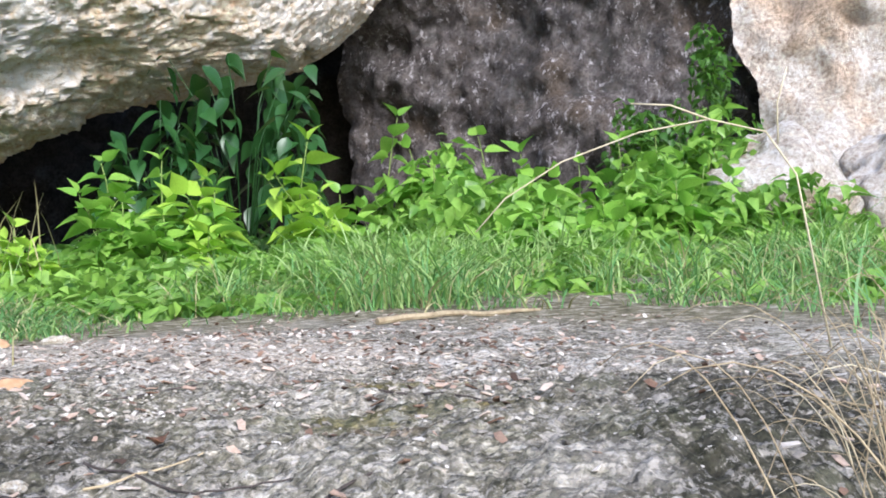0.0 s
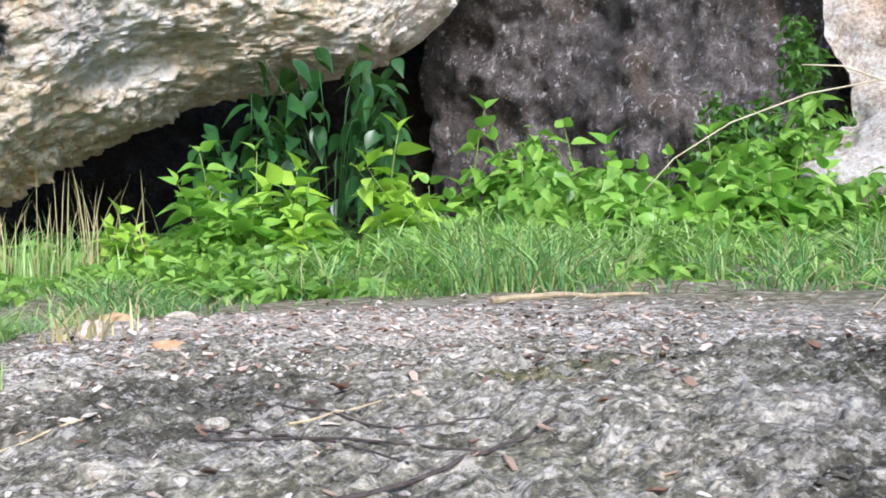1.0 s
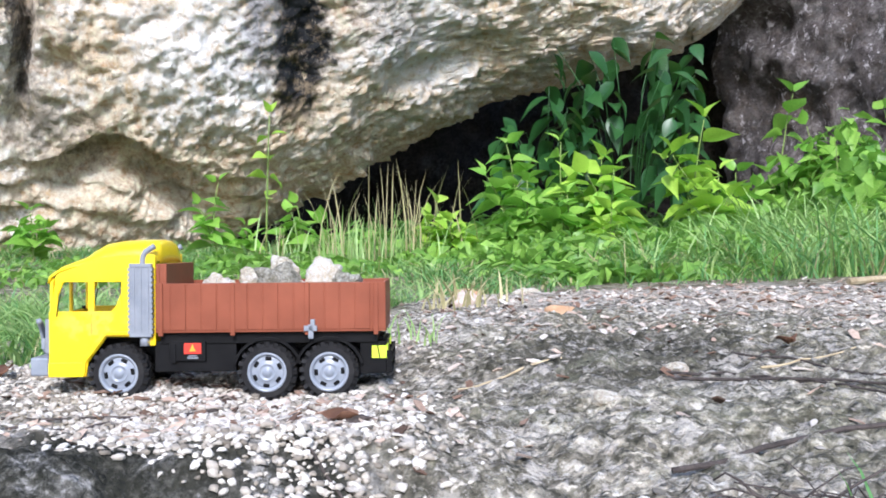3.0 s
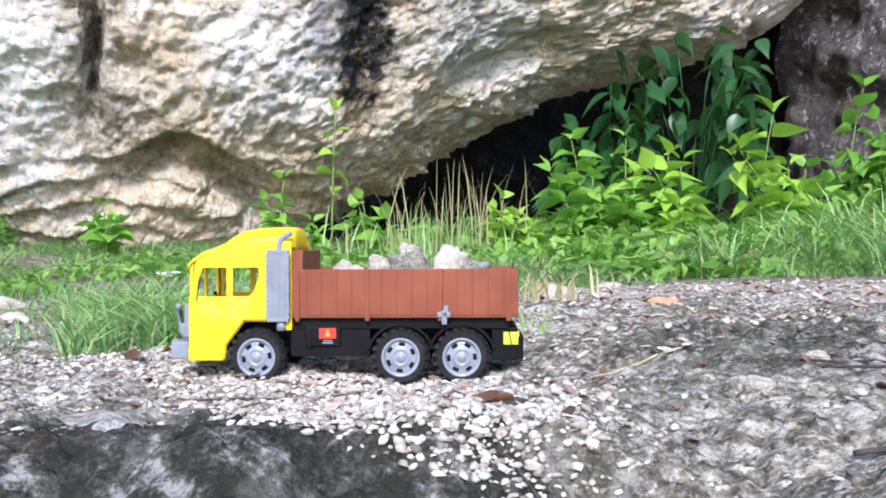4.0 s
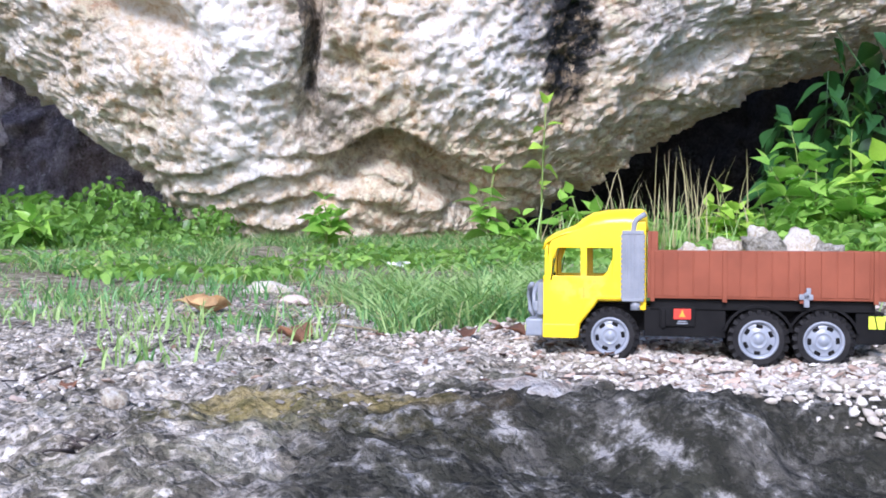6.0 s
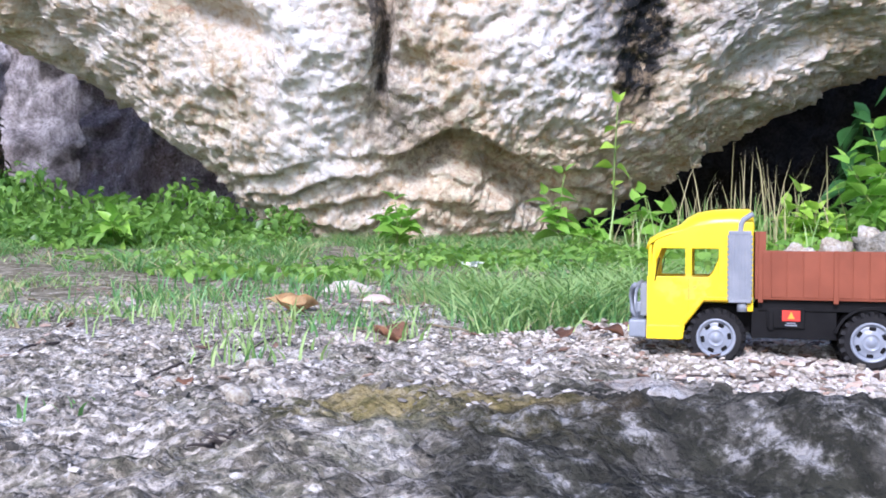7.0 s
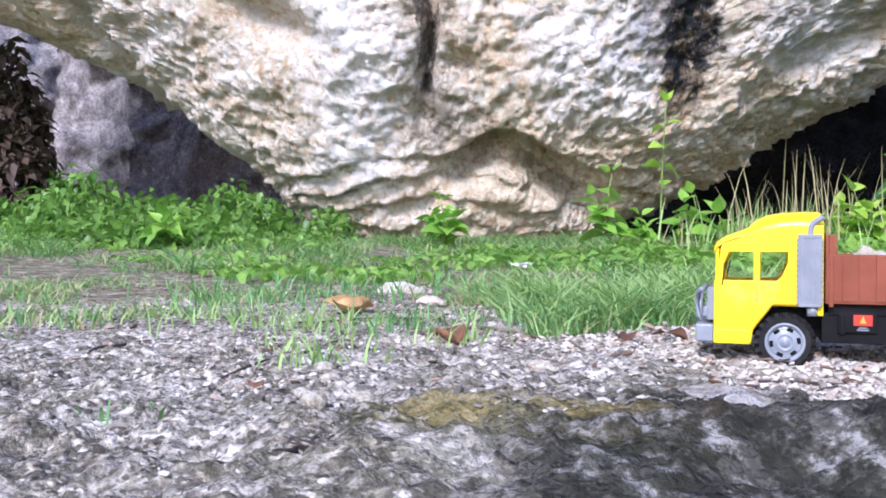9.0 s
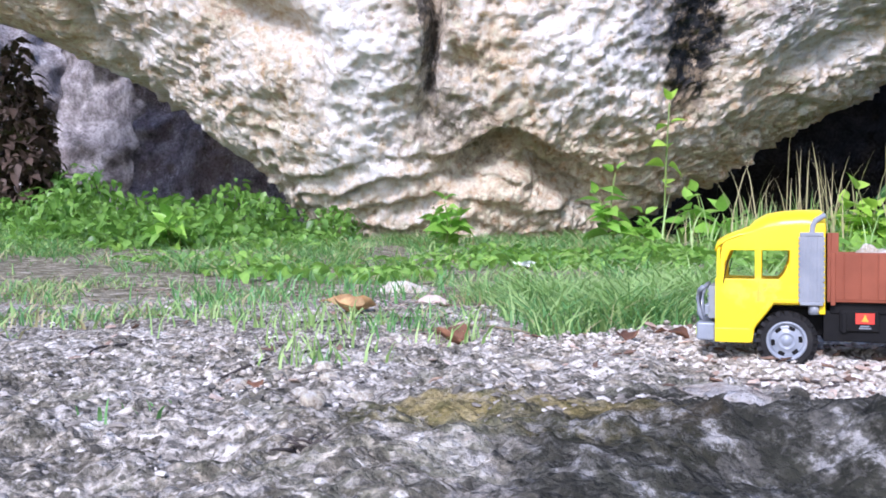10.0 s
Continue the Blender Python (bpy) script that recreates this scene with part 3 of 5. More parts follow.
def cliff(name, a, b, foot, top, lean, material, label, seed, cols=170, rows=120, thick=1.2, amp=0.25, bulge=0.0, ragged=0.22, shear=0.0):
    """A rough rock wall between two plan points, with a back of its own."""
    verts, faces = [], []
    a, b = Vector((*a, 0)), Vector((*b, 0))
    along = b - a
    back = Vector((-along.y, along.x, 0)).normalized()
    for side in (0, 1):
        for j in range(rows + 1):
            for i in range(cols + 1):
                u, v = i / cols, j / rows
                p = a + along * u
                p.z = foot + (top - foot) * v
                p += along.normalized() * (shear * p.z + ragged * noise.fractal(Vector((p.z * 1.3, seed, 2.0 * (u > 0.5))), 0.8, 2.0, 4)) * abs(2 * u - 1) ** 3
                p += back * (lean * v - bulge * math.sin(math.pi * u) + side * thick)
                if not side:
                    p += back * (-rocky(p, amp, 0.7, seed) - rocky(p, amp * 0.35, 2.6, seed + 4) - 0.03 * noise.fractal(p * 9, 0.8, 2.1, 4))
                verts.append(tuple(p))
    w, m = cols + 1, (cols + 1) * (rows + 1)
    for j in range(rows):
        for i in range(cols):
            q = (j * w + i, j * w + i + 1, (j + 1) * w + i + 1, (j + 1) * w + i)
            faces += [q, tuple(m + k for k in reversed(q))]
    edge = [i for i in range(w)] + [j * w + cols for j in range(1, rows + 1)] + [rows * w + i for i in range(cols - 1, -1, -1)] + [j * w for j in range(rows - 1, 0, -1)]
    faces += [(q, m + q, m + p, p) for p, q in zip(edge, edge[1:] + edge[:1])]
    ob = mesh_object(name, verts, faces, material)
    tagged(ob, label, "rock wall", kind="structure")
    return ob


build_boulder()
cliff("rock_wall_dark", (-1.75, 10.6), (3.1, 9.9), -0.3, 6.0, -0.5, ROCK_DARK, "dark lichen-covered rock wall behind the weeds", 5.0, amp=0.3, bulge=0.3)
cliff("rock_wall_cave", (-9.5, 10.6), (-1.2, 11.4), -0.3, 6.0, -0.6, ROCK_CAVE_SHADE, "rock at the back of the hollow, coloured near-black for shade", 15.0, cols=110, rows=70)
cliff("rock_wall_white", (2.8, 8.9), (6.5, 7.6), -0.3, 5.5, 0.5, ROCK_WHITE, "pale weathered limestone wall", 25.0, cols=110, rows=90, amp=0.22, shear=-0.3)
cliff("rock_wall_grey", (-11.7, 4.35), (-8.6, 7.6), -0.3, 3.6, 0.15, ROCK_GREY, "grey limestone wall behind the big boulder", 31.0, cols=110, rows=90, amp=0.25, shear=0.12)
lumpy("pale_rock", (1.95, 6.9, 0.3), (1.25, 0.9, 0.85), ROCK_WHITE, "white limestone block lying among the weeds", "rock", 3, levels=5)
lumpy("pale_rock", (2.95, 7.1, 0.25), (1.2, 0.9, 0.95), ROCK_WHITE, "white limestone block lying among the weeds", "rock", 8, levels=5)
cliff("rock_wall_far", (-14.5, -1.5), (-13.2, 8.5), -0.3, 5.0, 0.3, ROCK_GREY, "grey rock and earth bank far behind the weeds", 44.0, cols=80, rows=60, amp=0.4)
cliff("rock_wall_shaded", (-10.15, 4.7), (-8.7, 6.1), -0.3, 2.1, 0.5, ROCK_PURPLE, "purplish dark-stained lower rock beside the boulder", 52.0, cols=70, rows=60, amp=0.22, thick=0.6)


# ---- toy truck ----
def part(name, bm, material, parent, label="", bevel=0.0, smooth_faces=False):
    me = bpy.data.meshes.new(name)
    bmesh.ops.recalc_face_normals(bm, faces=bm.faces)
    bm.to_mesh(me)
    bm.free()
    me.materials.append(material)
    if smooth_faces:
        me.polygons.foreach_set("use_smooth", [True] * len(me.polygons))
    ob = new(name, me)
    ob.parent = parent
    if bevel:
        md = ob.modifiers.new("bevel", "BEVEL")
        md.width, md.segments, md.limit_method, md.angle_limit = bevel, 2, "ANGLE", radians(35)
        md.harden_normals = False
        me.polygons.foreach_set("use_smooth", [True] * len(me.polygons))
        wn_ = ob.modifiers.new("normals", "WEIGHTED_NORMAL")
        wn_.keep_sharp = True
    if label:
        ob["label"] = label
    return ob


def box(bm, x0, x1, y0, y1, z0, z1, tilt=None):
    vs = [bm.verts.new((x, y, z)) for x in (x0, x1) for y in (y0, y1) for z in (z0, z1)]
    for f in ((0, 1, 3, 2), (4, 6, 7, 5), (0, 4, 5, 1), (2, 3, 7, 6), (0, 2, 6, 4), (1, 5, 7, 3)):
        bm.faces.new([vs[i] for i in f])
    if tilt:
        bmesh.ops.transform(bm, matrix=tilt, verts=vs)
    return vs


def plate(quads, y0, y1):
    """A flat panel of quads in x and z that share corners, between y0 and y1, open where no quad is."""
    bm = bmesh.new()
    seen, edges = {}, {}

    def vert(p, y):
        key = (round(p[0], 5), round(p[1], 5), y)
        if key not in seen:
            seen[key] = bm.verts.new((p[0], y, p[1]))
        return seen[key]
    for q in quads:
        bm.faces.new([vert(p, y0) for p in q])
        bm.faces.new([vert(p, y1) for p in reversed(q)])
        for p, r in zip(q, q[1:] + q[:1]):
            k = tuple(sorted(((round(p[0], 5), round(p[1], 5)), (round(r[0], 5), round(r[1], 5)))))
            edges[k] = edges.get(k, 0) + 1
    for (p, r), c in edges.items():
        if c == 1:
            bm.faces.new([vert(p, y0), vert(p, y1), vert(r, y1), vert(r, y0)])
    return bm


def lathe(bm, profile, n=36, axis_y=True, centre=(0, 0, 0)):
    """Turns a profile of (radius, along) about the y axis (or z)."""
    rings = []
    for r, h in profile:
        ring = []
        for i in range(n):
            a = math.tau * i / n
            c, s = r * math.cos(a), r * math.sin(a)
            ring.append(bm.verts.new((centre[0] + c, centre[1] + h, centre[2] + s) if axis_y else (centre[0] + c, centre[1] + s, centre[2] + h)))
        rings.append(ring)
    for p, q in zip(rings, rings[1:]):
        for i in range(n):
            bm.faces.new((p[i], p[(i + 1) % n], q[(i + 1) % n], q[i]))
    bm.faces.new(rings[0])
    bm.faces.new(list(reversed(rings[-1])))


def tube(points, radius, n=8, taper=1.0):
    """A round rod along points."""
    bm = bmesh.new()
    rings = []
    pts = [Vector(p) for p in points]
    for i, p in enumerate(pts):
        d = (pts[min(i + 1, len(pts) - 1)] - pts[max(i - 1, 0)]).normalized()
        side = d.cross(Vector((0.31, 0.2, 0.93))).normalized()
        up = side.cross(d)
        r = radius * (1 + (taper - 1) * i / max(1, len(pts) - 1))
        rings.append([bm.verts.new(p + r * (side * math.cos(math.tau * k / n) + up * math.sin(math.tau * k / n))) for k in range(n)])
    for p, q in zip(rings, rings[1:]):
        for k in range(n):
            bm.faces.new((p[k], p[(k + 1) % n], q[(k + 1) % n], q[k]))
    bm.faces.new(rings[0])
    bm.faces.new(list(reversed(rings[-1])))
    return bm


def lug_mesh(w=0.024):
    if "lug" not in bpy.data.meshes:
        bm = bmesh.new()
        box(bm, -0.002, 0.0032, -w * 0.24, w * 0.24, -0.0024, 0.0024)
        bmesh.ops.recalc_face_normals(bm, faces=bm.faces)
        me = bpy.data.meshes.new("lug")
        bm.to_mesh(me)
        bm.free()
        me.materials.append(RUBBER)
    return bpy.data.meshes["lug"]


def build_wheel(truck, x, y, side, spin):
    """Tyre with lugs, silver rim with six slots and a hub, on the axle at x; side: outer direction in y."""
    r, w = 0.0325, 0.024
    bm = bmesh.new()
    lathe(bm, [(0.0195, -w / 2), (0.028, -w / 2), (r - 0.0015, -w * 0.36), (r, -w * 0.2), (r, w * 0.2), (r - 0.0015, w * 0.36), (0.028, w / 2), (0.0215, w / 2), (0.0205, w * 0.3), (0.0195, w * 0.2)], 48)
    wheel = part("wheel", bm, RUBBER, truck, "black ribbed plastic tyre")
    wheel.matrix_local = pose(x, y, r + 0.0008, 0, spin, 0)
    for i in range(20):
        a = math.tau * i / 20
        for s in (-1, 1):
            lug = new("lug", lug_mesh())
            lug.parent = wheel
            lug.matrix_local = Matrix.Rotation(-(a + s * 0.075), 4, "Y") @ Matrix.Translation((r - 0.0022, s * w * 0.27, 0)) @ Matrix.Rotation(s * 0.35, 4, "X")
    o = side * w / 2
    bm = bmesh.new()
    prof = [(0.0215, 0.9), (0.0222, 1.06), (0.0205, 1.08), (0.0185, 0.92), (0.0175, 0.62)]
    lathe(bm, [(0.0222, o * 0.2)] + [(q, o * h) for q, h in prof] + [(0.0165, o * 0.45), (0.001, o * 0.4)], 48)
    rim = part("rim", bm, SILVER, wheel, "silver-grey plastic rim", smooth_faces=True)
    bm = bmesh.new()
    lathe(bm, [(0.0193, o * 0.5), (0.0193, o * 0.74), (0.0155, o * 0.84), (0.0115, o * 0.8), (0.0098, o * 0.98), (0.0085, o * 1.0), (0.0078, o * 0.9), (0.0055, o * 0.9), (0.005, o * 0.98), (0.0005, o * 1.0)], 36)
    hub = part("hub", bm, SILVER, wheel, "silver-grey rim face with six dark slots", smooth_faces=True)
    for i in range(6):
        bm = bmesh.new()
        lo, hi = sorted((o * 0.6, o * 0.89))
        box(bm, 0.0128, 0.0172, lo, hi, -0.0038, 0.0038, Matrix.Rotation(math.tau * i / 6, 4, "Y"))
        part("slot", bm, BLACK, hub, bevel=0.0012)


def build_truck():
    truck = new("toy_truck")
    W = 0.060
    # cab sides with two window openings
    def side_quads():
        sill, belt, head = 0.030, 0.103, 0.1355
        def roof(x):
            return float(np.interp(x, [0.060, 0.10, 0.125, 0.138, 0.156, 0.171, 0.177], [0.166, 0.166, 0.163, 0.158, 0.154, 0.147, 0.1385]))
        def low(x):
            return float(np.interp(x, [0.060, 0.068, 0.071, 0.115, 0.136, 0.1385], [0.064, 0.064, 0.074, 0.074, 0.046, sill]))
        xs = [0.060, 0.068, 0.071, 0.0985, 0.1045, 0.110, 0.115, 0.122, 0.1285, 0.136, 0.1385, 0.146, 0.155, 0.163, 0.1695, 0.177, 0.180]
        q = []
        for a, b in zip(xs, xs[1:]):
            open_ = (0.0985 <= a < 0.1285) or (0.136 <= a < 0.1695)
            q.append(((a, low(a)), (b, low(b)), (b, belt), (a, belt)))
            if a < 0.177 and not open_:
                bb = b if b < 0.177 else 0.177
                q.append(((a, belt), (b, belt), (bb - 0.004 * (b >= 0.177), head), (a, head)))
            elif open_ and a < 0.1045:
                q.append(((a, belt), (b, belt), (b, belt + 0.006), (a, belt + 0.021)))
            elif open_ and a < 0.110:
                q.append(((a, belt), (b, belt), (a, belt + 0.006)))
            elif a == 0.163:
                q.append(((a, head), (b, head), (b, head - 0.016)))
            if a < 0.177:
                q.append(((a, head), (b - 0.004 * (b >= 0.177), head), (b - 0.004 * (b >= 0.177), roof(b)), (a, roof(a))))
        return q
    for s in (-1, 1):
        part("cab_side", plate(side_quads(), s * (W - 0.003), s * W), YELLOW, truck, "yellow plastic cab side with two open windows", 0.0011)
        part("wiper", tube([(0.1655, s * (W + 0.0006), 0.1245), (0.1685, s * (W + 0.0012), 0.112), (0.1708, s * (W + 0.0006), 0.0975)], 0.0007, 6), BLACK, truck, "thin black wiper arm")
        # flush strip in darker yellow: the shade of a door groove, as colour
        part("door_seam", plate([((0.1318, 0.052), (0.1325, 0.052), (0.1325, 0.1005), (0.1318, 0.1005))], s * (W - 0.001), s * (W + 0.0003)), GROOVE_SHADE, truck)
        # arch flare
        pts = [(0.0665, 0.066), (0.0715, 0.0765), (0.115, 0.0765), (0.1375, 0.047), (0.1395, 0.031)]
        quads = [(a, b, (b[0] + (0.0035 if b[0] > 0.1 else 0.001), b[1] + 0.0035), (a[0] + (0.0035 if a[0] > 0.1 else 0.001), a[1] + 0.0035)) for a, b in zip(pts, pts[1:])]
        part("arch_trim", plate(quads, s * (W - 0.001), s * (W + 0.003)), YELLOW, truck, bevel=0.0008)
        part("lower_step", plate([((0.1405, 0.030), (0.180, 0.030), (0.180, 0.046), (0.1405, 0.046))], s * (W - 0.001), s * (W + 0.0022)), YELLOW, truck, bevel=0.0008)
    # roof with raised fairing, rounded across
    bm = bmesh.new()
    prof = [(0.1785, 0.1400), (0.1765, 0.1465), (0.167, 0.1525), (0.153, 0.1575), (0.142, 0.162), (0.134, 0.170), (0.122, 0.1765), (0.105, 0.1795), (0.085, 0.1805), (0.066, 0.1805), (0.062, 0.178), (0.061, 0.166), (0.060, 0.158)]
    rows = []
    for x, z in prof:
        row = []
        fair = smooth(0.15, 0.135, x) * smooth(0.157, 0.168, z)
        hw = W + 0.0006 - 0.009 * fair
        for k in range(13):
            y = -1 + 2 * k / 12
            e = abs(y) ** 5
            row.append(bm.verts.new((x, y * hw, z - e * (0.006 + 0.012 * fair) - (0.0016 if k % 4 == 0 else 0) * fair)))
        rows.append(row)
    for a, b in zip(rows, rows[1:]):
        for k in range(12):
            bm.faces.new((a[k], a[k + 1], b[k + 1], b[k]))
    roof_ob = part("roof", bm, YELLOW, truck, "yellow plastic roof with a raised fairing", smooth_faces=True)
    md = roof_ob.modifiers.new("thickness", "SOLIDIFY")
    md.thickness, md.offset = 0.0025, 1.0
    # front and back of the cab
    bm = bmesh.new()
    box(bm, 0.1765, 0.1795, -W + 0.002, W - 0.002, 0.030, 0.1)
    part("front_panel", bm, YELLOW, truck, bevel=0.001)
    bm = bmesh.new()
    box(bm, 0.174, 0.177, -W + 0.002, W - 0.002, 0.1345, 0.1405)
    part("windscreen_header", bm, YELLOW, truck, bevel=0.001)
    for y in (-W + 0.004, 0.0, W - 0.004):
        bm = bmesh.new()
        box(bm, 0.1745, 0.1785, y - 0.004 if y else -0.0022, y + 0.004 if y else 0.0022, 0.099, 0.137)
        part("pillar", bm, YELLOW, truck, bevel=0.001)
    bm = bmesh.new()
    box(bm, 0.0605, 0.063, -W + 0.003, W - 0.003, 0.066, 0.164)
    part("cab_back", bm, YELLOW, truck, bevel=0.001)
    bm = bmesh.new()
    box(bm, 0.064, 0.150, -W + 0.004, W - 0.004, 0.076, 0.082)
    box(bm, 0.07, 0.085, -W + 0.006, W - 0.006, 0.082, 0.112)
    part("cab_floor", bm, YELLOW, truck)
    for s in (-1, 1):
        bm = bmesh.new()
        box(bm, 0.1755, 0.1795, s * 0.044 - 0.001, s * 0.044 + 0.001, 0.099, 0.104, None)
        box(bm, 0.1785, 0.1805, s * 0.030 - 0.014, s * 0.030 + 0.014, 0.0985, 0.1002)
        part("wiper", bm, BLACK, truck)
    # grille, bull bar, bumper
    bm = bmesh.new()
    box(bm, 0.1795, 0.188, -0.05, 0.05, 0.056, 0.094)
    for k in range(6):
        box(bm, 0.1870, 0.1905, -0.034, 0.034, 0.060 + k * 0.0055, 0.0628 + k * 0.0055)
    grille = part("grille", bm, GREY, truck, "grey plastic grille", 0.0006)
    for s in (-1, 1):
        bm = bmesh.new()
        pts = [(0.196, s * 0.022, 0.05), (0.2, s * 0.022, 0.06), (0.201, s * 0.024, 0.078), (0.1985, s * 0.036, 0.088), (0.194, s * 0.052, 0.092)]
        bm.free()
        part("bull_bar", tube(pts, 0.0034), SILVER, truck, "silver bent bull bar", smooth_faces=True)
        bm = bmesh.new()
        box(bm, 0.1870, 0.1925, s * 0.041 - 0.010, s * 0.041 + 0.010, 0.060, 0.072)
        part("headlight", bm, SILVER, truck, bevel=0.0012)
        bm = bmesh.new()
        box(bm, 0.1995, 0.2022, s * 0.047 - 0.006, s * 0.047 + 0.006, 0.037, 0.045)
        part("fog_lamp", bm, LIME, truck, "lime-yellow lamp sticker", 0.0005)
    bm = bmesh.new()
    box(bm, 0.1800, 0.201, -W - 0.001, W + 0.001, 0.031, 0.052)
    bumper = part("bumper", bm, SILVER, truck, "silver plastic front bumper", 0.0025)
    bm = bmesh.new()
    box(bm, 0.2008, 0.2018, -0.022, 0.022, 0.036, 0.046)
    plate_ob = part("plate", bm, WHITE, bumper, "white plate with dark bars")
    bm = bmesh.new()
    for k in range(5):
        box(bm, 0.2016, 0.2022, -0.018 + k * 0.0076, -0.013 + k * 0.0076, 0.038, 0.044)
    part("bar_print", bm, BLACK, bumper)
    # air cleaner and stacks
    for s in (-1, 1):
        y = s * (W - 0.001)
        bm = bmesh.new()
        box(bm, 0.0625, 0.0875, y - 0.008, y + 0.008, 0.074, 0.156)
        cleaner = part("exhaust_shield", bm, GREY, truck, "grey ribbed plastic exhaust shield", 0.0008)
        for k in range(13):
            z = 0.078 + k * 0.0058
            for xa, xb in ((0.0612, 0.0638), (0.0862, 0.0888)):
                bm = bmesh.new()
                box(bm, xa, xb, y - 0.0086, y + 0.0086, z, z + 0.0036)
                part("rib", bm, GREY, cleaner)
        for xa, xb, za, zb in ((0.0655, 0.0690, 0.079, 0.151), (0.0732, 0.0768, 0.079, 0.151), (0.0810, 0.0845, 0.079, 0.151), (0.0632, 0.0868, 0.0745, 0.078), (0.0632, 0.0868, 0.1515, 0.1555)):
            bm = bmesh.new()
            box(bm, xa, xb, y - 0.0088, y + 0.0088, za, zb)
            part("band", bm, GREY, cleaner, bevel=0.0004)
        part("exhaust_pipe", tube([(0.0745, y, 0.07), (0.0745, y, 0.156), (0.0735, y, 0.164), (0.071, y, 0.169), (0.064, y, 0.1735), (0.0605, y, 0.1755)], 0.0033, 12), GREY, cleaner, smooth_faces=True)
        part("pipe_foot", tube([(0.072, y, 0.064), (0.072, y, 0.075)], 0.006, 12), GREY, cleaner, smooth_faces=True)
    bm = bmesh.new()
    box(bm, -0.004, 0.004, -0.04, 0.04, 0.0, 0.05, pose(0.094, 0, 0.084, 0, -28, 0))
    part("seat", bm, BROWN, truck, "dark brown seat back", 0.001)
    # load bed
    x0, x1, z0, z1, T, BW = -0.200, 0.0585, 0.0785, 0.1335, 0.0028, 0.0655
    bed = part("load_bed", plate([((x0, z0), (x1, z0), (x1, z0 + 0.004), (x0, z0 + 0.004))], -BW, BW), BROWN, truck, "red-brown plastic load bed", 0.0006)
    for s in (-1, 1):
        bm = bmesh.new()
        lo, hi = sorted((s * BW, s * (BW - T)))
        box(bm, x0, x1, lo, hi, z0 + 0.002, z1)
        wall = part("bed_side", bm, BROWN, bed, bevel=0.0004)
        for k in range(15):
            bm = bmesh.new()
            a, b = x0 + (x1 - x0) * k / 15 + 0.0008, x0 + (x1 - x0) * (k + 1) / 15 - 0.0008
            lo2, hi2 = sorted((s * (BW - 0.001), s * (BW + (0.0012 if k % 2 else 0.0005))))
            box(bm, a, b, lo2, hi2, z0 + 0.003, z1 - 0.001)
            part("side_board", bm, BROWN, bed, bevel=0.0004)
        for x in (x0 + 0.011, x0 + 0.0885, x0 + 0.172, x1 - 0.006):
            bm = bmesh.new()
            lo2, hi2 = sorted((s * (BW - 0.0006), s * (BW + 0.0022)))
            box(bm, x - 0.0026, x + 0.0026, lo2, hi2, z0 - 0.0035, z1 + 0.0004)
            part("bed_post", bm, BROWN, bed, bevel=0.0006)
        bm = bmesh.new()
        lo2, hi2 = sorted((s * (BW + 0.001), s * (BW + 0.0045)))
        box(bm, -0.123, -0.108, lo2, hi2, 0.0795, 0.0855)
        box(bm, -0.119, -0.113, lo2, hi2, 0.071, 0.087)
        box(bm, -0.1205, -0.1155, lo2, hi2, 0.085, 0.0925)
        part("latch", bm, GREY, bed, "grey plastic tipping latch", 0.0006)
    bm = bmesh.new()
    box(bm, x0, x0 + T, -BW + T, BW - T, z0 + 0.002, z1)
    part("tailboard", bm, BROWN, bed, bevel=0.0004)
    bm = bmesh.new()
    box(bm, x1 - 0.004, x1, -BW + T, BW - T, z0 + 0.002, z1 + 0.022)
    box(bm, x1 - 0.012, x1 - 0.004, -BW + T, BW - T, z1 - 0.012, z1 + 0.022)
    part("headboard", bm, BROWN, bed, bevel=0.0006)
    # chassis
    bm = bmesh.new()
    box(bm, -0.196, 0.185, -0.030, 0.030, 0.038, 0.070)
    part("chassis", bm, BLACK, truck, "black plastic chassis", 0.0008)
    for name, dims in (("fuel_tank", (-0.03, 0.062, -0.056, 0.056, 0.034, 0.068)), ("tail_box", (-0.200, -0.170, -0.055, 0.055, 0.030, 0.066)), ("bed_support", (-0.190, 0.055, -0.058, 0.058, 0.0655, 0.0780)),
                       ("axle", (-0.1395, -0.1315, -0.05, 0.05, 0.029, 0.037)), ("axle", (-0.0695, -0.0615, -0.05, 0.05, 0.029, 0.037)), ("axle", (0.0970, 0.1050, -0.05, 0.05, 0.029, 0.037))):
        bm = bmesh.new()
        box(bm, *dims)
        part(name, bm, BLACK, truck, bevel=0.0008)
    for s in (-1, 1):
        # arched black mudguards over the rear wheels
        for x in (-0.1355, -0.0655):
            arc = [(x + 0.040 * math.cos(a), 0.0325 + 0.040 * math.sin(a)) for a in np.linspace(radians(15), radians(165), 12)]
            arc2 = [(x + 0.037 * math.cos(a), 0.0325 + 0.037 * math.sin(a)) for a in np.linspace(radians(15), radians(165), 12)]
            part("mudguard", plate([(arc[i], arc[i + 1], arc2[i + 1], arc2[i]) for i in range(11)], s * 0.036, s * 0.0605), BLACK, truck)
        bm = bmesh.new()
        lo, hi = sorted((s * 0.0555, s * 0.0592))
        box(bm, 0.004, 0.045, lo, hi, 0.046, 0.069)
        box(bm, 0.0375, 0.043, *sorted((s * 0.058, s * 0.0605)), 0.044, 0.066)
        locker = part("side_locker", bm, BLACK, truck, bevel=0.0008)
        bm = bmesh.new()
        box(bm, 0.009, 0.0285, *sorted((s * 0.0590, s * 0.0598)), 0.0545, 0.0665)
        part("red_sticker", bm, RED, locker, "red sticker with a yellow mark")
        bm = bmesh.new()
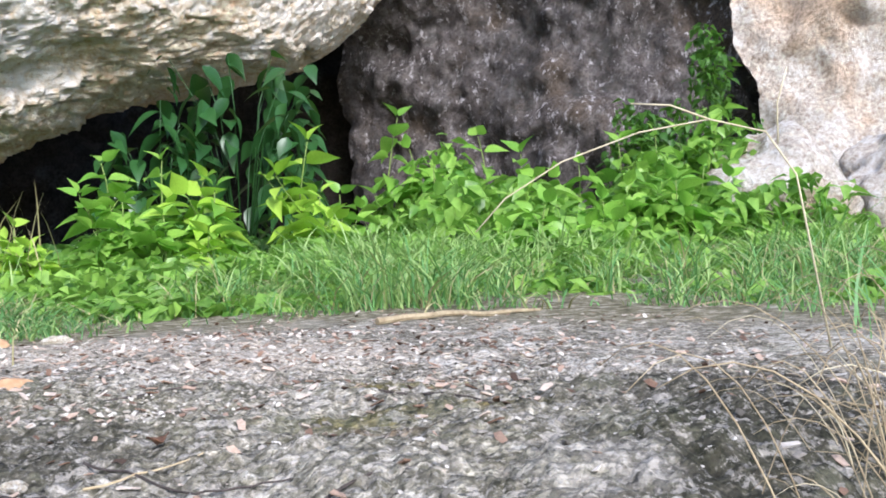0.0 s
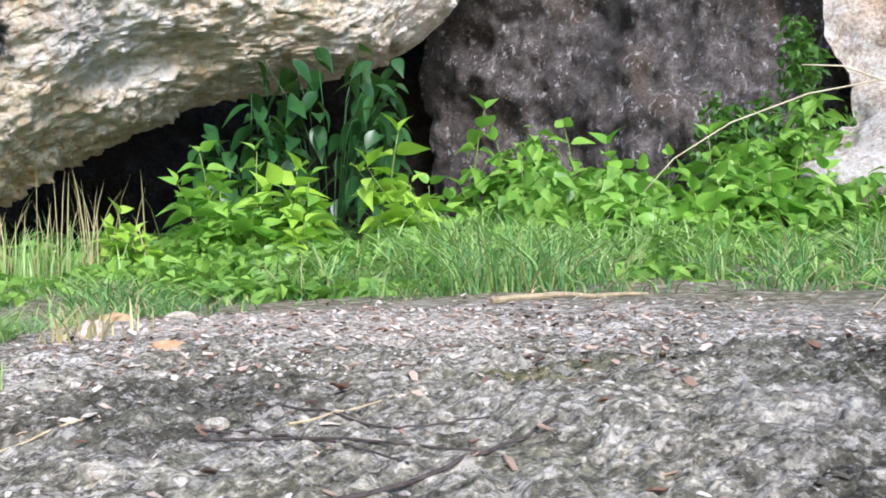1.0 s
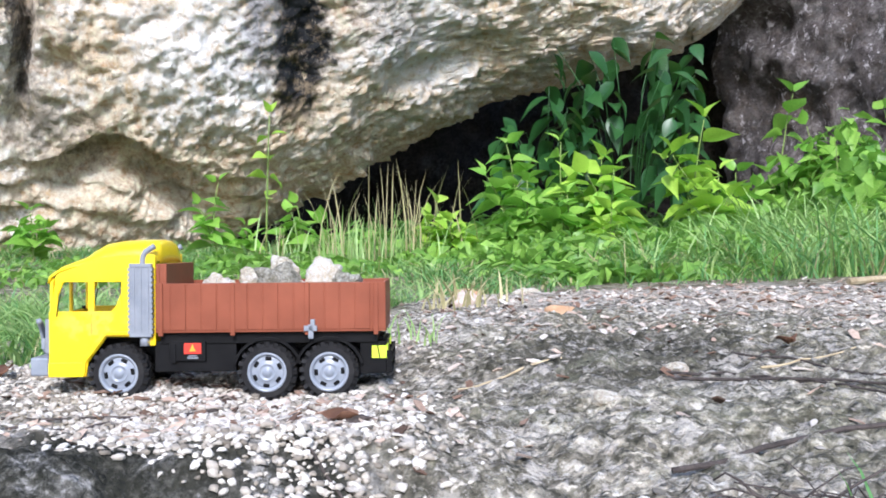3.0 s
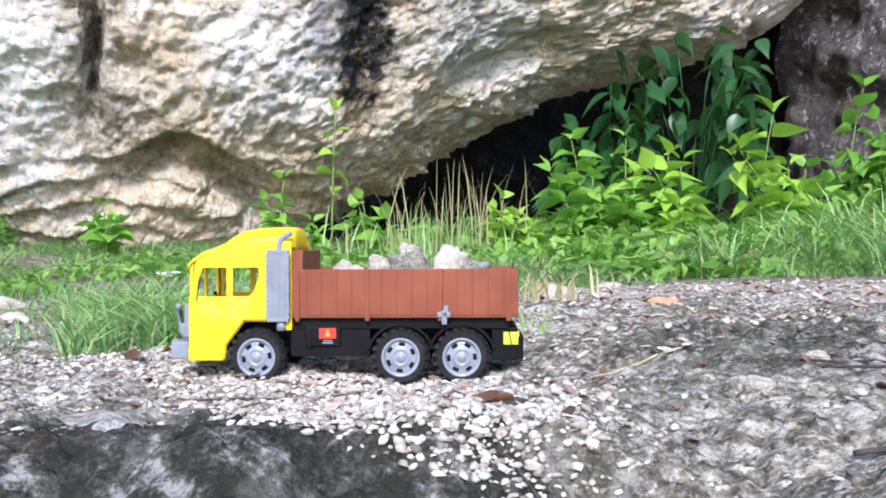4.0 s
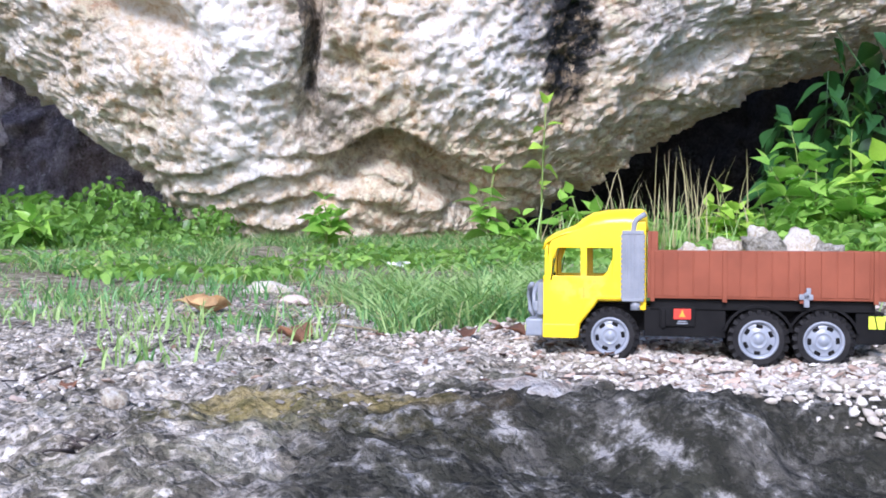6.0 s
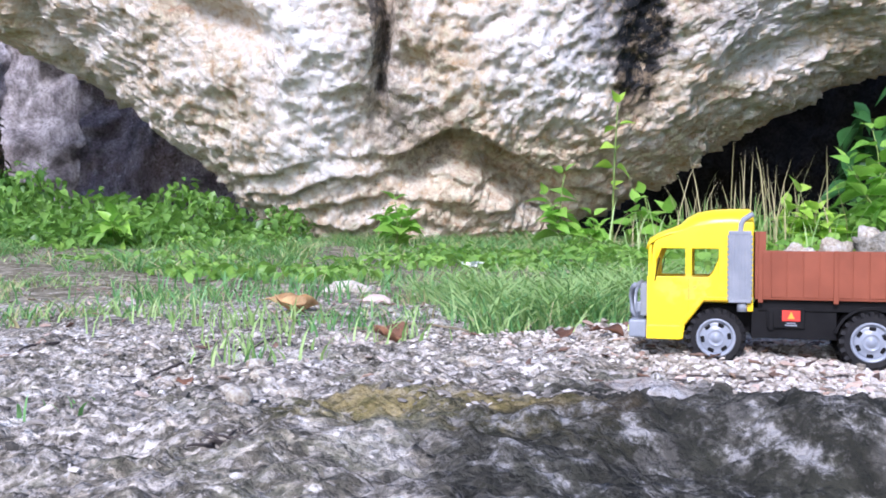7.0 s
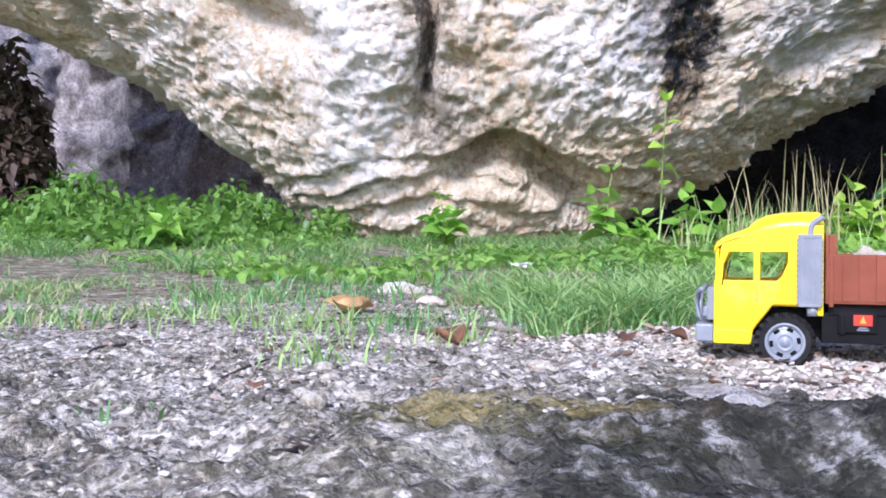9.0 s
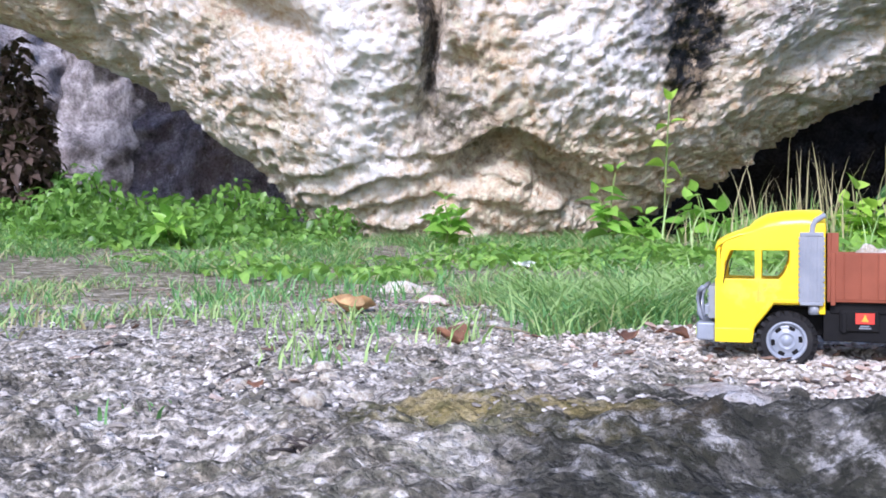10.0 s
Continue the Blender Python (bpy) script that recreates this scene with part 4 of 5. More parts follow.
        q = [((0.0150, 0.0572), (0.0225, 0.0572), (0.0205, 0.0610), (0.0170, 0.0610)), ((0.0170, 0.0610), (0.0205, 0.0610), (0.0190, 0.0650), (0.0184, 0.0650))]
        bm.free()
        part("mark_print", plate(q, s * 0.0597, s * 0.0602), ORANGE, locker)
        bm = bmesh.new()
        box(bm, 0.0125, 0.0250, *sorted((s * 0.0590, s * 0.0598)), 0.0490, 0.0505)
        box(bm, 0.0140, 0.0235, *sorted((s * 0.0590, s * 0.0598)), 0.0515, 0.0528)
        part("bar_print", bm, GREY, locker)
        bm = bmesh.new()
        lo, hi = sorted((s * 0.0545, s * 0.0560))
        box(bm, -0.2002, -0.1835, lo, hi, 0.0475, 0.0615)
        part("side_reflector", bm, LIME, truck, "lime-yellow reflector sticker with a dark slash")
        part("slash_print", plate([((-0.1932, 0.0475), (-0.1918, 0.0475), (-0.1893, 0.0615), (-0.1907, 0.0615))], s * 0.0559, s * 0.0564), BLACK, truck)
        for x, spin in ((0.1010, 8), (-0.0655, 25), (-0.1355, 3)):
            build_wheel(truck, x, s * 0.0505, s, spin)
        bm = bmesh.new()
        box(bm, -0.2015, -0.1998, *sorted((s * 0.026, s * 0.054)), 0.048, 0.062)
        part("tail_reflector", bm, LIME, truck, "lime-yellow tail sticker")
        bm = bmesh.new()
        for k in range(2):
            box(bm, -0.2022, -0.2012, *sorted((s * (0.029 + 0.012 * k), s * (0.037 + 0.012 * k))), 0.051, 0.0535)
        part("bar_print", bm, BLACK, truck)
    bm = bmesh.new()
    for z in (0.031, 0.042, 0.053):
        box(bm, -0.2065, -0.2042, -0.056, 0.056, z, z + 0.003)
    for y in (-0.054, -0.02, 0.018, 0.052):
        box(bm, -0.2062, -0.2, y, y + 0.003, 0.031, 0.056)
    part("rear_guard", bm, BLACK, truck, "black plastic rear guard bars", 0.0004)
    truck.matrix_world = TRUCK
    tagged(truck, "yellow toy truck with brown load bed on limestone gravel", "toy truck")
    return truck


TRUCK = pose(-0.8900, 0.835, -0.024, 0, 0, 205) @ Matrix.Diagonal((0.965, 0.965, 0.975, 1))
build_truck()
# limestone lumps lying in the bed
for n, (x, y, z, a, b, c, r) in enumerate([(-0.045, -0.03, 0.076, 0.060, 0.055, 0.06, 20), (-0.105, -0.03, 0.075, 0.060, 0.055, 0.06, 70), (0.0, -0.03, 0.075, 0.05, 0.055, 0.055, 120), (0.034, -0.03, 0.075, 0.04, 0.05, 0.045, 40),
                                            (-0.155, -0.03, 0.075, 0.052, 0.055, 0.052, 10), (-0.165, 0.03, 0.075, 0.05, 0.055, 0.048, 200), (-0.1, 0.03, 0.075, 0.06, 0.055, 0.06, 300), (-0.035, 0.03, 0.075, 0.06, 0.055, 0.058, 250), (0.025, 0.034, 0.075, 0.05, 0.05, 0.05, 150),
                                            (-0.075, -0.012, 0.116, 0.042, 0.044, 0.05, 33), (-0.125, -0.02, 0.114, 0.048, 0.05, 0.05, 140), (-0.152, -0.005, 0.110, 0.04, 0.04, 0.042, 260), (-0.035, -0.02, 0.112, 0.048, 0.045, 0.042, 80), (0.004, -0.015, 0.110, 0.04, 0.04, 0.036, 310), (-0.07, 0.035, 0.112, 0.05, 0.045, 0.05, 15)]):
    ob = lumpy("limestone_lump", (0, 0, 0), (a, b, c), (STONE, STONE_CREAM, STONE_CRUST)[n % 3], ("rough pale limestone lump in the truck bed", "cream limestone lump in the truck bed", "grey crusted limestone lump in the truck bed")[n % 3], "stone", 40 + n, amp=0.45)
    ob.matrix_world = TRUCK @ pose(x, y, z, 0, 0, r)
    ob["group"] = "stones in the truck bed"


# ---- plants ----
def leaf_shape(width=0.52, fold=0.16, droop=0.25, n=7, point=1.0):
    """A pointed leaf one unit long along +y, folded on its midrib and bent down."""
    verts, faces = [], []
    for i in range(n + 1):
        t = i / n
        w = width * 0.5 * (math.sin(math.pi * min(1.0, t) ** 0.64) ** 1.25) * (0.6 + 0.4 * point) if 0 < t < 1 else 0.004
        z = -droop * t * t
        verts += [(-w, t, z + fold * w * 2), (0, t, z), (w, t, z + fold * w * 2)]
    for i in range(n):
        a, b = 3 * i, 3 * i + 3
        faces += [(a, a + 1, b + 1, b), (a + 1, a + 2, b + 2, b + 1)]
    return verts, faces


def leaf_mesh(material, **kw):
    me = bpy.data.meshes.new("leaf")
    v, f = leaf_shape(**kw)
    me.from_pydata(v, [], f)
    me.materials.append(material)
    me.polygons.foreach_set("use_smooth", [True] * len(f))
    return me


LEAVES = {m.name: [leaf_mesh(m, width=w, droop=d, fold=fo) for w, d, fo in ((0.6, 0.3, 0.2), (0.52, 0.45, 0.28), (0.66, 0.2, 0.16))] for m in (LEAF, LEAF_LIME)}
LEAVES["dark_leaf"] = [leaf_mesh(LEAF_DARK, width=w, droop=d) for w, d in ((0.5, 0.25), (0.45, 0.4))]


def weed(place, height, leaf, material, pairs, seed, label="leafy green weed with broad pointed leaves in the grass", lean=0.1, first=0.2, sides=3):
    """A stem with leaves in crossed pairs, side shoots and a tuft of young upright leaves at each tip."""
    rng = random.Random(seed)
    x, y = place
    plant = new("weed")

    def shoot(foot, tip, count, start, big, thick):
        bow = Vector((rng.uniform(-0.06, 0.06), rng.uniform(-0.06, 0.06), 0)) * (tip - foot).length

        def at(t):
            return foot.lerp(tip, t) + bow * (4 * t * (1 - t))
        part("stem", tube([tuple(at(t)) for t in (0, 0.3, 0.6, 0.85, 1.0)], thick, 6, 0.4), STEM, plant, smooth_faces=True)
        turn = rng.uniform(0, 180)
        for k in range(count + 1):
            t = start + (1 - start) * k / count
            last = k == count
            size = big * (1.1 - 0.45 * (t - start)) * rng.uniform(0.75, 1.2) * (0.8 if last else 1.0)
            for s in (0, 180):
                ob = new("leaf", rng.choice(LEAVES[material.name]))
                ob.parent = plant
                up = rng.uniform(35, 70) if last else rng.uniform(-28, 30)
                ob.matrix_local = Matrix.Translation(at(t)) @ pose(0, 0, 0, 0, 0, turn + s + rng.uniform(-25, 25)) @ pose(0, 0, 0, up, rng.uniform(-40, 40), 0) @ Matrix.Translation((0, 0.015, 0)) @ Matrix.Diagonal((size, size, size, 1))
            turn += 84

    top = Vector((rng.uniform(-lean, lean) * height, rng.uniform(-lean, lean) * height, height - 0.02))
    shoot(Vector((0, 0, -0.02)), top, pairs + 1, first, leaf, 0.007)
    for k in range(sides):
        a = rng.uniform(0, math.tau)
        base = top * rng.uniform(0.15, 0.5)
        reach = height * rng.uniform(0.22, 0.42)
        shoot(base, base + Vector((math.cos(a) * reach * 0.7, math.sin(a) * reach * 0.7, reach)), 2, 0.45, leaf * 0.85, 0.005)
    plant.matrix_world = pose(x, y, lie(x, y))
    tagged(plant, label, "weed", "broad-leaved weeds")
    return plant


N = [100]


def weeds(rows, material, label):
    for x, y, top, leaf, pairs in rows:
        N[0] += 1
        weed((x, y), max(0.12, top - lie(x, y)), leaf * 1.18, material, pairs, N[0], label)


weeds([(-2.20, 5.35, 0.78, 0.17, 5), (-1.86, 5.48, 0.80, 0.18, 5), (-2.05, 5.15, 0.55, 0.16, 4), (-1.57, 5.19, 0.62, 0.18, 4), (-1.75, 5.0, 0.45, 0.16, 4), (-0.72, 6.65, 1.18, 0.21, 5), (-0.55, 6.66, 0.95, 0.2, 5), (-0.06, 6.8, 1.05, 0.22, 5),
       (0.2, 6.51, 0.88, 0.2, 5), (0.5, 6.53, 0.8, 0.2, 4), (0.79, 6.75, 0.95, 0.2, 5), (1.14, 6.98, 1.03, 0.2, 5), (1.4, 7.09, 1.05, 0.2, 5), (1.61, 7.01, 0.95, 0.2, 5), (-0.26, 5.88, 0.62, 0.18, 4), (0.77, 5.95, 0.6, 0.2, 4),
       (1.11, 5.97, 0.64, 0.2, 4), (0.26, 5.32, 0.48, 0.17, 4), (0.05, 4.7, 0.34, 0.15, 3), (0.6, 5.5, 0.5, 0.18, 4), (-0.35, 6.3, 0.8, 0.2, 4), (1.35, 6.4, 0.75, 0.2, 4), (-0.9, 5.9, 0.6, 0.18, 4)],
      LEAF, "leafy green weed with broad pointed leaves in the grass")
weeds([(-1.16, 5.62, 0.90, 0.21, 4), (-1.02, 5.45, 0.58, 0.18, 3), (-1.62, 5.3, 0.66, 0.2, 4), (-2.31, 4.62, 0.40, 0.15, 3), (-2.2, 4.5, 0.3, 0.14, 3), (-1.45, 4.85, 0.35, 0.15, 3)],
      LEAF_LIME, "lime-green young weed with broad pointed leaves")
weeds([(-4.42, 3.82, 0.38, 0.13, 4), (-3.72, 4.55, 0.56, 0.15, 2), (-3.23, 4.65, 0.42, 0.14, 1), (-3.07, 4.64, 0.30, 0.15, 1), (-3.55, 4.6, 0.3, 0.12, 1), (-4.6, 4.0, 0.3, 0.1, 2), (-5.17, 2.43, 0.26, 0.14, 1)],
      LEAF, "green weed growing against the foot of the boulder")
weed((-3.44, 4.63), 0.86, 0.11, LEAF_LIME, 3, 77, "tall thin lime-green sapling in front of the boulder", first=0.45, sides=0)


def big_leaf_bush(x, y, z_top, seed, n, spread, label):
    """Arching stems with long drooping dark leaves."""
    rng = random.Random(seed)
    z = lie(x, y)
    bush = new("bush")
    for k in range(n):
        a = rng.uniform(0, math.tau)
        h = (z_top - z) * rng.uniform(0.55, 1.0)
        r = spread * rng.uniform(0.25, 1.0)
        tip = Vector((math.cos(a) * r, math.sin(a) * r * 0.6, h))
        part("stem", tube([(0.03 * math.cos(a), 0.03 * math.sin(a), -0.02), tuple(tip * 0.55 + Vector((0, 0, h * 0.2))), tuple(tip)], 0.006, 6, 0.4), LEAF_DARK, bush, smooth_faces=True)
        for m in range(12):
            ob = new("leaf", LEAVES["dark_leaf"][m % 2])
            ob.parent = bush
            size = rng.uniform(0.2, 0.31)
            ob.matrix_local = Matrix.Translation(tip - Vector((0, 0, 0.085 * m))) @ pose(0, 0, 0, 0, 0, rng.uniform(0, 360)) @ pose(0, 0, 0, rng.uniform(-70, -5), rng.uniform(-30, 30), 0) @ Matrix.Diagonal((size, size, size, 1))
    bush.matrix_world = pose(x, y, z)
    tagged(bush, label, "bush")


big_leaf_bush(-1.95, 7.35, 1.8, 4, 15, 0.6, "bush with long drooping dark green leaves under the boulder")
big_leaf_bush(-2.55, 7.2, 1.5, 6, 9, 0.5, "bush with long drooping dark green leaves under the boulder")
big_leaf_bush(-1.3, 6.6, 0.8, 9, 5, 0.3, "low bush with long dark green leaves in the hollow")


def leaf_cloud(name, spots, material, label, category, seed, size=(0.05, 0.1), n=5):
    """One mesh of many small leaves, spread over mounds (x, y, foot, top, radius x, radius y, count)."""
    rng = random.Random(seed)
    sv, sf = leaf_shape(width=0.6, droop=0.3, n=3)
    base = np.array(sv)
    verts, faces = [], []
    for x, y, z0, z1, rx, ry, count in spots:
        for _ in range(count):
            a, r = rng.uniform(0, math.tau), math.sqrt(rng.random())
            px, py = x + rx * r * math.cos(a), y + ry * r * math.sin(a)
            lump = 0.65 + 0.5 * noise.noise(Vector((px * 2.3, py * 2.3, seed)))
            h = (z1 - z0) * lump * (1 - 0.6 * r ** 3)
            pz = z0 + h * rng.random() ** 0.6
            s = rng.uniform(*size)
            m = pose(px, py, pz, rng.uniform(-75, 15), rng.uniform(-30, 30), rng.uniform(0, 360))
            rot = np.array(m.to_3x3())
            k = len(verts)
            verts += [tuple(v) for v in (base * s) @ rot.T + np.array((px, py, pz))]
            faces += [tuple(k + i for i in f) for f in sf]
    ob = mesh_object(name, verts, faces, material)
    tagged(ob, label, category, kind="stuff")
    return ob


leaf_cloud("weed_bed", [(-1.9, 5.3, 0.05, 0.5, 0.7, 0.5, 700), (-0.9, 5.4, 0.05, 0.42, 0.6, 0.6, 500), (0.0, 5.9, 0.05, 0.75, 0.8, 0.7, 1200), (0.9, 6.3, 0.05, 1.05, 0.9, 0.6, 1900), (-0.2, 6.7, 0.1, 1.1, 0.7, 0.4, 1000), (1.6, 6.3, 0.05, 0.9, 0.8, 0.7, 1000), (1.5, 7.0, 0.1, 1.35, 0.8, 0.4, 1300), (-2.7, 5.0, 0.05, 0.3, 0.5, 0.5, 250), (2.3, 5.4, 0.05, 0.5, 0.7, 0.8, 500)],
           LEAF_MASS, "bed of mixed broad-leaved green weeds", "weeds", 1, (0.09, 0.18))
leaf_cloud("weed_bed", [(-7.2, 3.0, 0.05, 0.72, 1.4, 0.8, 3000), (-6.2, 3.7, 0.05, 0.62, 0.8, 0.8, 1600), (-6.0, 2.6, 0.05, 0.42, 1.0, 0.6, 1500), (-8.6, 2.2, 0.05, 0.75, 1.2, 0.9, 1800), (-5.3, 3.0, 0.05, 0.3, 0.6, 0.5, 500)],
           LEAF_MASS_HALF_SHADE, "bed of low green weeds beside the boulder", "weeds", 2, (0.05, 0.1))
leaf_cloud("low_weeds", [(-1.6, 4.4, 0.03, 0.3, 0.9, 0.6, 1300), (-0.4, 4.6, 0.03, 0.34, 0.9, 0.7, 1500), (0.7, 4.7, 0.03, 0.4, 0.8, 0.8, 1300), (1.6, 4.6, 0.03, 0.35, 0.8, 0.9, 900), (-0.9, 3.6, 0.03, 0.12, 0.8, 0.35, 700), (0.3, 3.7, 0.03, 0.15, 0.8, 0.4, 800), (1.3, 3.3, 0.02, 0.2, 0.7, 0.6, 600), (-2.6, 4.0, 0.03, 0.14, 0.6, 0.5, 400), (-3.6, 3.6, 0.03, 0.1, 0.7, 0.5, 300)],
           LEAF_MASS, "low mixed green weeds growing through grass", "weeds", 7, (0.05, 0.12))
leaf_cloud("low_weeds", [(-3.9, 3.6, 0.03, 0.16, 0.6, 0.35, 500), (-3.0, 3.9, 0.03, 0.2, 0.5, 0.4, 500), (-4.8, 2.9, 0.03, 0.2, 0.5, 0.4, 500), (-3.4, 2.9, 0.02, 0.09, 0.7, 0.5, 450), (-4.4, 2.1, 0.02, 0.1, 0.8, 0.4, 450), (-2.6, 3.2, 0.02, 0.1, 0.6, 0.5, 400), (-5.6, 1.9, 0.02, 0.2, 0.7, 0.5, 500), (-3.2, 1.9, 0.01, 0.06, 0.5, 0.4, 250)],
           LEAF_MASS, "low broad-leaved weeds growing through the grass", "weeds", 8, (0.03, 0.085))
leaf_cloud("creeper", [(1.55, 9.0, 0.6, 2.1, 0.35, 0.25, 700), (1.9, 8.9, 0.5, 1.8, 0.35, 0.25, 500), (1.95, 9.0, 1.4, 2.9, 0.2, 0.2, 260), (1.35, 8.9, 0.6, 1.7, 0.4, 0.25, 600), (2.15, 8.6, 0.5, 1.5, 0.35, 0.25, 500)], LEAF_MASS_SHADE, "small-leaved green creeper against the dark rock", "creeper", 3, (0.07, 0.13))
leaf_cloud("brown_bush", [(-9.5, 3.35, 0.1, 2.5, 0.42, 0.4, 2300), (-9.9, 2.7, 0.1, 2.9, 0.6, 0.6, 1700)], LEAF_BROWN, "dark brown withered bush", "bush", 5, (0.08, 0.16))
leaf_cloud("hollow_weeds", [(-2.3, 6.6, 0.1, 0.7, 0.8, 0.5, 700), (-1.5, 6.2, 0.1, 0.5, 0.5, 0.4, 350), (-3.2, 6.2, 0.1, 0.5, 0.6, 0.5, 350), (-9.3, 3.7, 0.1, 1.2, 0.4, 0.4, 400)], LEAF_MASS_SHADE, "green weeds by the rock, shade put into their colour", "weeds", 6, (0.1, 0.18))


def grass_patch(name, material, label, count, pick, length, seed, width=0.0035, lean=0.6):
    """Many curved blades in one mesh. pick gives a place and a length factor, or None."""
    rng = random.Random(seed)
    verts, faces = [], []
    made = tries = 0
    while made < count and tries < count * 12:
        tries += 1
        spot = pick(rng)
        if not spot:
            continue
        x, y, f = spot
        made += 1
        h = rng.uniform(*length) * f
        a = rng.uniform(0, math.tau)
        bend = h * rng.uniform(0.3 * lean, lean)
        dx, dy = math.cos(a), math.sin(a)
        wx, wy = -dy, dx
        b = rng.uniform(-0.8, 0.8)
        wx, wy = wx * math.cos(b) - wy * math.sin(b), wx * math.sin(b) + wy * math.cos(b)
        w = width * rng.uniform(0.6, 1.4) * (0.7 + 0.3 * f)
        z = lie(x, y) + falls(x, y) - 0.006
        k = len(verts)
        for t, ww in ((0, 1.0), (0.4, 0.9), (0.75, 0.6)):
            c = (x + dx * bend * t * t, y + dy * bend * t * t, z + h * (t - 0.25 * t * t * min(1, bend / h)))
            verts += [(c[0] - wx * w * ww, c[1] - wy * w * ww, c[2]), (c[0] + wx * w * ww, c[1] + wy * w * ww, c[2])]
        verts.append((x + dx * bend, y + dy * bend, z + h * (1 - 0.3 * min(1.5, bend / h))))
        faces += [(k, k + 1, k + 3, k + 2), (k + 2, k + 3, k + 5, k + 4), (k + 4, k + 5, k + 6)]
    ob = mesh_object(name, verts, faces, material)
    tagged(ob, label, "grass", kind="stuff")


def meadow(rng):
    r, a = math.sqrt(rng.uniform(2.3 ** 2, 8.2 ** 2)), radians(rng.uniform(-32, 80))
    x, y = -0.3 - r * math.sin(a), -0.1 + r * math.cos(a)
    clump = 0.8 * noise.noise(Vector((x * 1.6, y * 1.6, 2.0))) + 0.8 * noise.noise(Vector((x * 4.3, y * 4.3, 7.0))) + 0.5 * noise.noise(Vector((x * 11, y * 11, 5.0)))
    edge = 2.9 + 0.75 * smooth(38, 50, math.degrees(a)) + 0.45 * noise.noise(Vector((x * 2.2, y * 2.2, 9)))
    if r < edge or rng.random() > (0.2 if r > 4.8 else 0.03) + 1.15 * clump:
        return None
    return x, y, max(0.35, 0.6 + 0.95 * clump)


def patch(rng):
    x, y = rng.gauss(-1.52, 0.34), rng.gauss(1.5, 0.32)
    clump = noise.noise(Vector((x * 6, y * 6, 4.0)))
    if y < 0.95 - 0.9 * (x + 1.5) or x > -1.2 + 0.1 * clump or rng.random() > 0.45 + clump:
        return None
    return x, y, 0.8 + 0.7 * clump


def thin_grass(rng):
    r, a = math.sqrt(rng.uniform(1.7 ** 2, 3.4 ** 2)), radians(rng.uniform(42, 82))
    x, y = -0.3 - r * math.sin(a), -0.1 + r * math.cos(a)
    clump = noise.noise(Vector((x * 3, y * 3, 12.0))) + 0.5 * noise.noise(Vector((x * 9, y * 9, 3.0)))
    bare = min(math.hypot(x + 1.97, y - 0.96), math.hypot(x + 2.47, y - 1.58) - 0.05)
    return (x, y, 0.7 + 0.6 * clump) if clump > 0.14 and bare > 0.14 else None


def clumps(spots):
    def pick(rng):
        x, y, r, f = rng.choice(spots)
        return rng.gauss(x, r), rng.gauss(y, r), f
    return pick


grass_patch("meadow_grass", GRASS, "fresh green grass between rock and weeds", 40000, meadow, (0.025, 0.12), 11, 0.0024, 2.2)
grass_patch("meadow_grass", GRASS_PALE, "pale yellow-green grass between rock and weeds", 14000, meadow, (0.03, 0.13), 12, 0.003, 2.2)
grass_patch("meadow_grass", GRASS_DRY, "withered straw blades in the grass", 9000, meadow, (0.03, 0.12), 18, 0.0026, 2.6)
grass_patch("near_grass", GRASS_PALE, "pale green grass patch on gravel", 5200, patch, (0.04, 0.115), 13, 0.0016, 1.8)
grass_patch("near_grass", GRASS, "green grass patch on gravel", 5200, patch, (0.03, 0.09), 14, 0.0015, 1.8)
grass_patch("near_grass", GRASS_DRY, "withered straw blades in the near grass", 900, patch, (0.03, 0.08), 19, 0.0012, 2.0)
grass_patch("near_grass", GRASS_PALE, "broad pale arching blades in the near grass", 420, patch, (0.07, 0.13), 20, 0.0036, 2.2)
grass_patch("tall_grass", GRASS_PALE, "tall pale green grass clump among weeds", 800, clumps([(-0.57, 4.4, 0.12, 1.0), (-0.3, 4.45, 0.14, 0.9), (-0.85, 4.6, 0.15, 0.8), (-0.05, 4.3, 0.12, 0.7), (0.3, 4.5, 0.15, 0.8)]), (0.18, 0.42), 15, 0.005, 1.3)
grass_patch("dry_grass", GRASS_DRY, "tall dry straw-coloured grass by the boulder", 85, clumps([(-2.45, 4.35, 0.14, 1.0), (-2.62, 4.2, 0.16, 0.9), (-2.3, 4.5, 0.12, 0.9), (-2.9, 4.2, 0.15, 0.5)]), (0.3, 0.66), 16, 0.0035, 0.35)
grass_patch("tall_grass", GRASS_PALE, "tall pale green grass by the boulder", 150, clumps([(-2.45, 4.25, 0.18, 1.0), (-2.7, 4.1, 0.15, 0.9)]), (0.15, 0.4), 17, 0.004, 0.5)
grass_patch("thin_grass", GRASS_PALE, "thin pale grass growing on stony soil", 1300, thin_grass, (0.02, 0.07), 41, 0.002, 1.6)
grass_patch("thin_grass", GRASS, "thin green grass growing on stony soil", 1000, thin_grass, (0.02, 0.06), 42, 0.002, 1.6)
grass_patch("thin_grass", GRASS_DRY, "thin withered grass on stony soil", 900, thin_grass, (0.02, 0.07), 43, 0.0016, 1.8)


def rank_grass(rng):
    r, a = math.sqrt(rng.uniform(3.1 ** 2, 5.6 ** 2)), radians(rng.uniform(-26, 14))
    x, y = -0.3 - r * math.sin(a), -0.1 + r * math.cos(a)
    clump = noise.noise(Vector((x * 1.9, y * 1.9, 21.0))) + 0.8 * noise.noise(Vector((x * 6, y * 6, 17.0)))
    return (x, y, 0.5 + 0.8 * clump) if clump > 0.3 else None


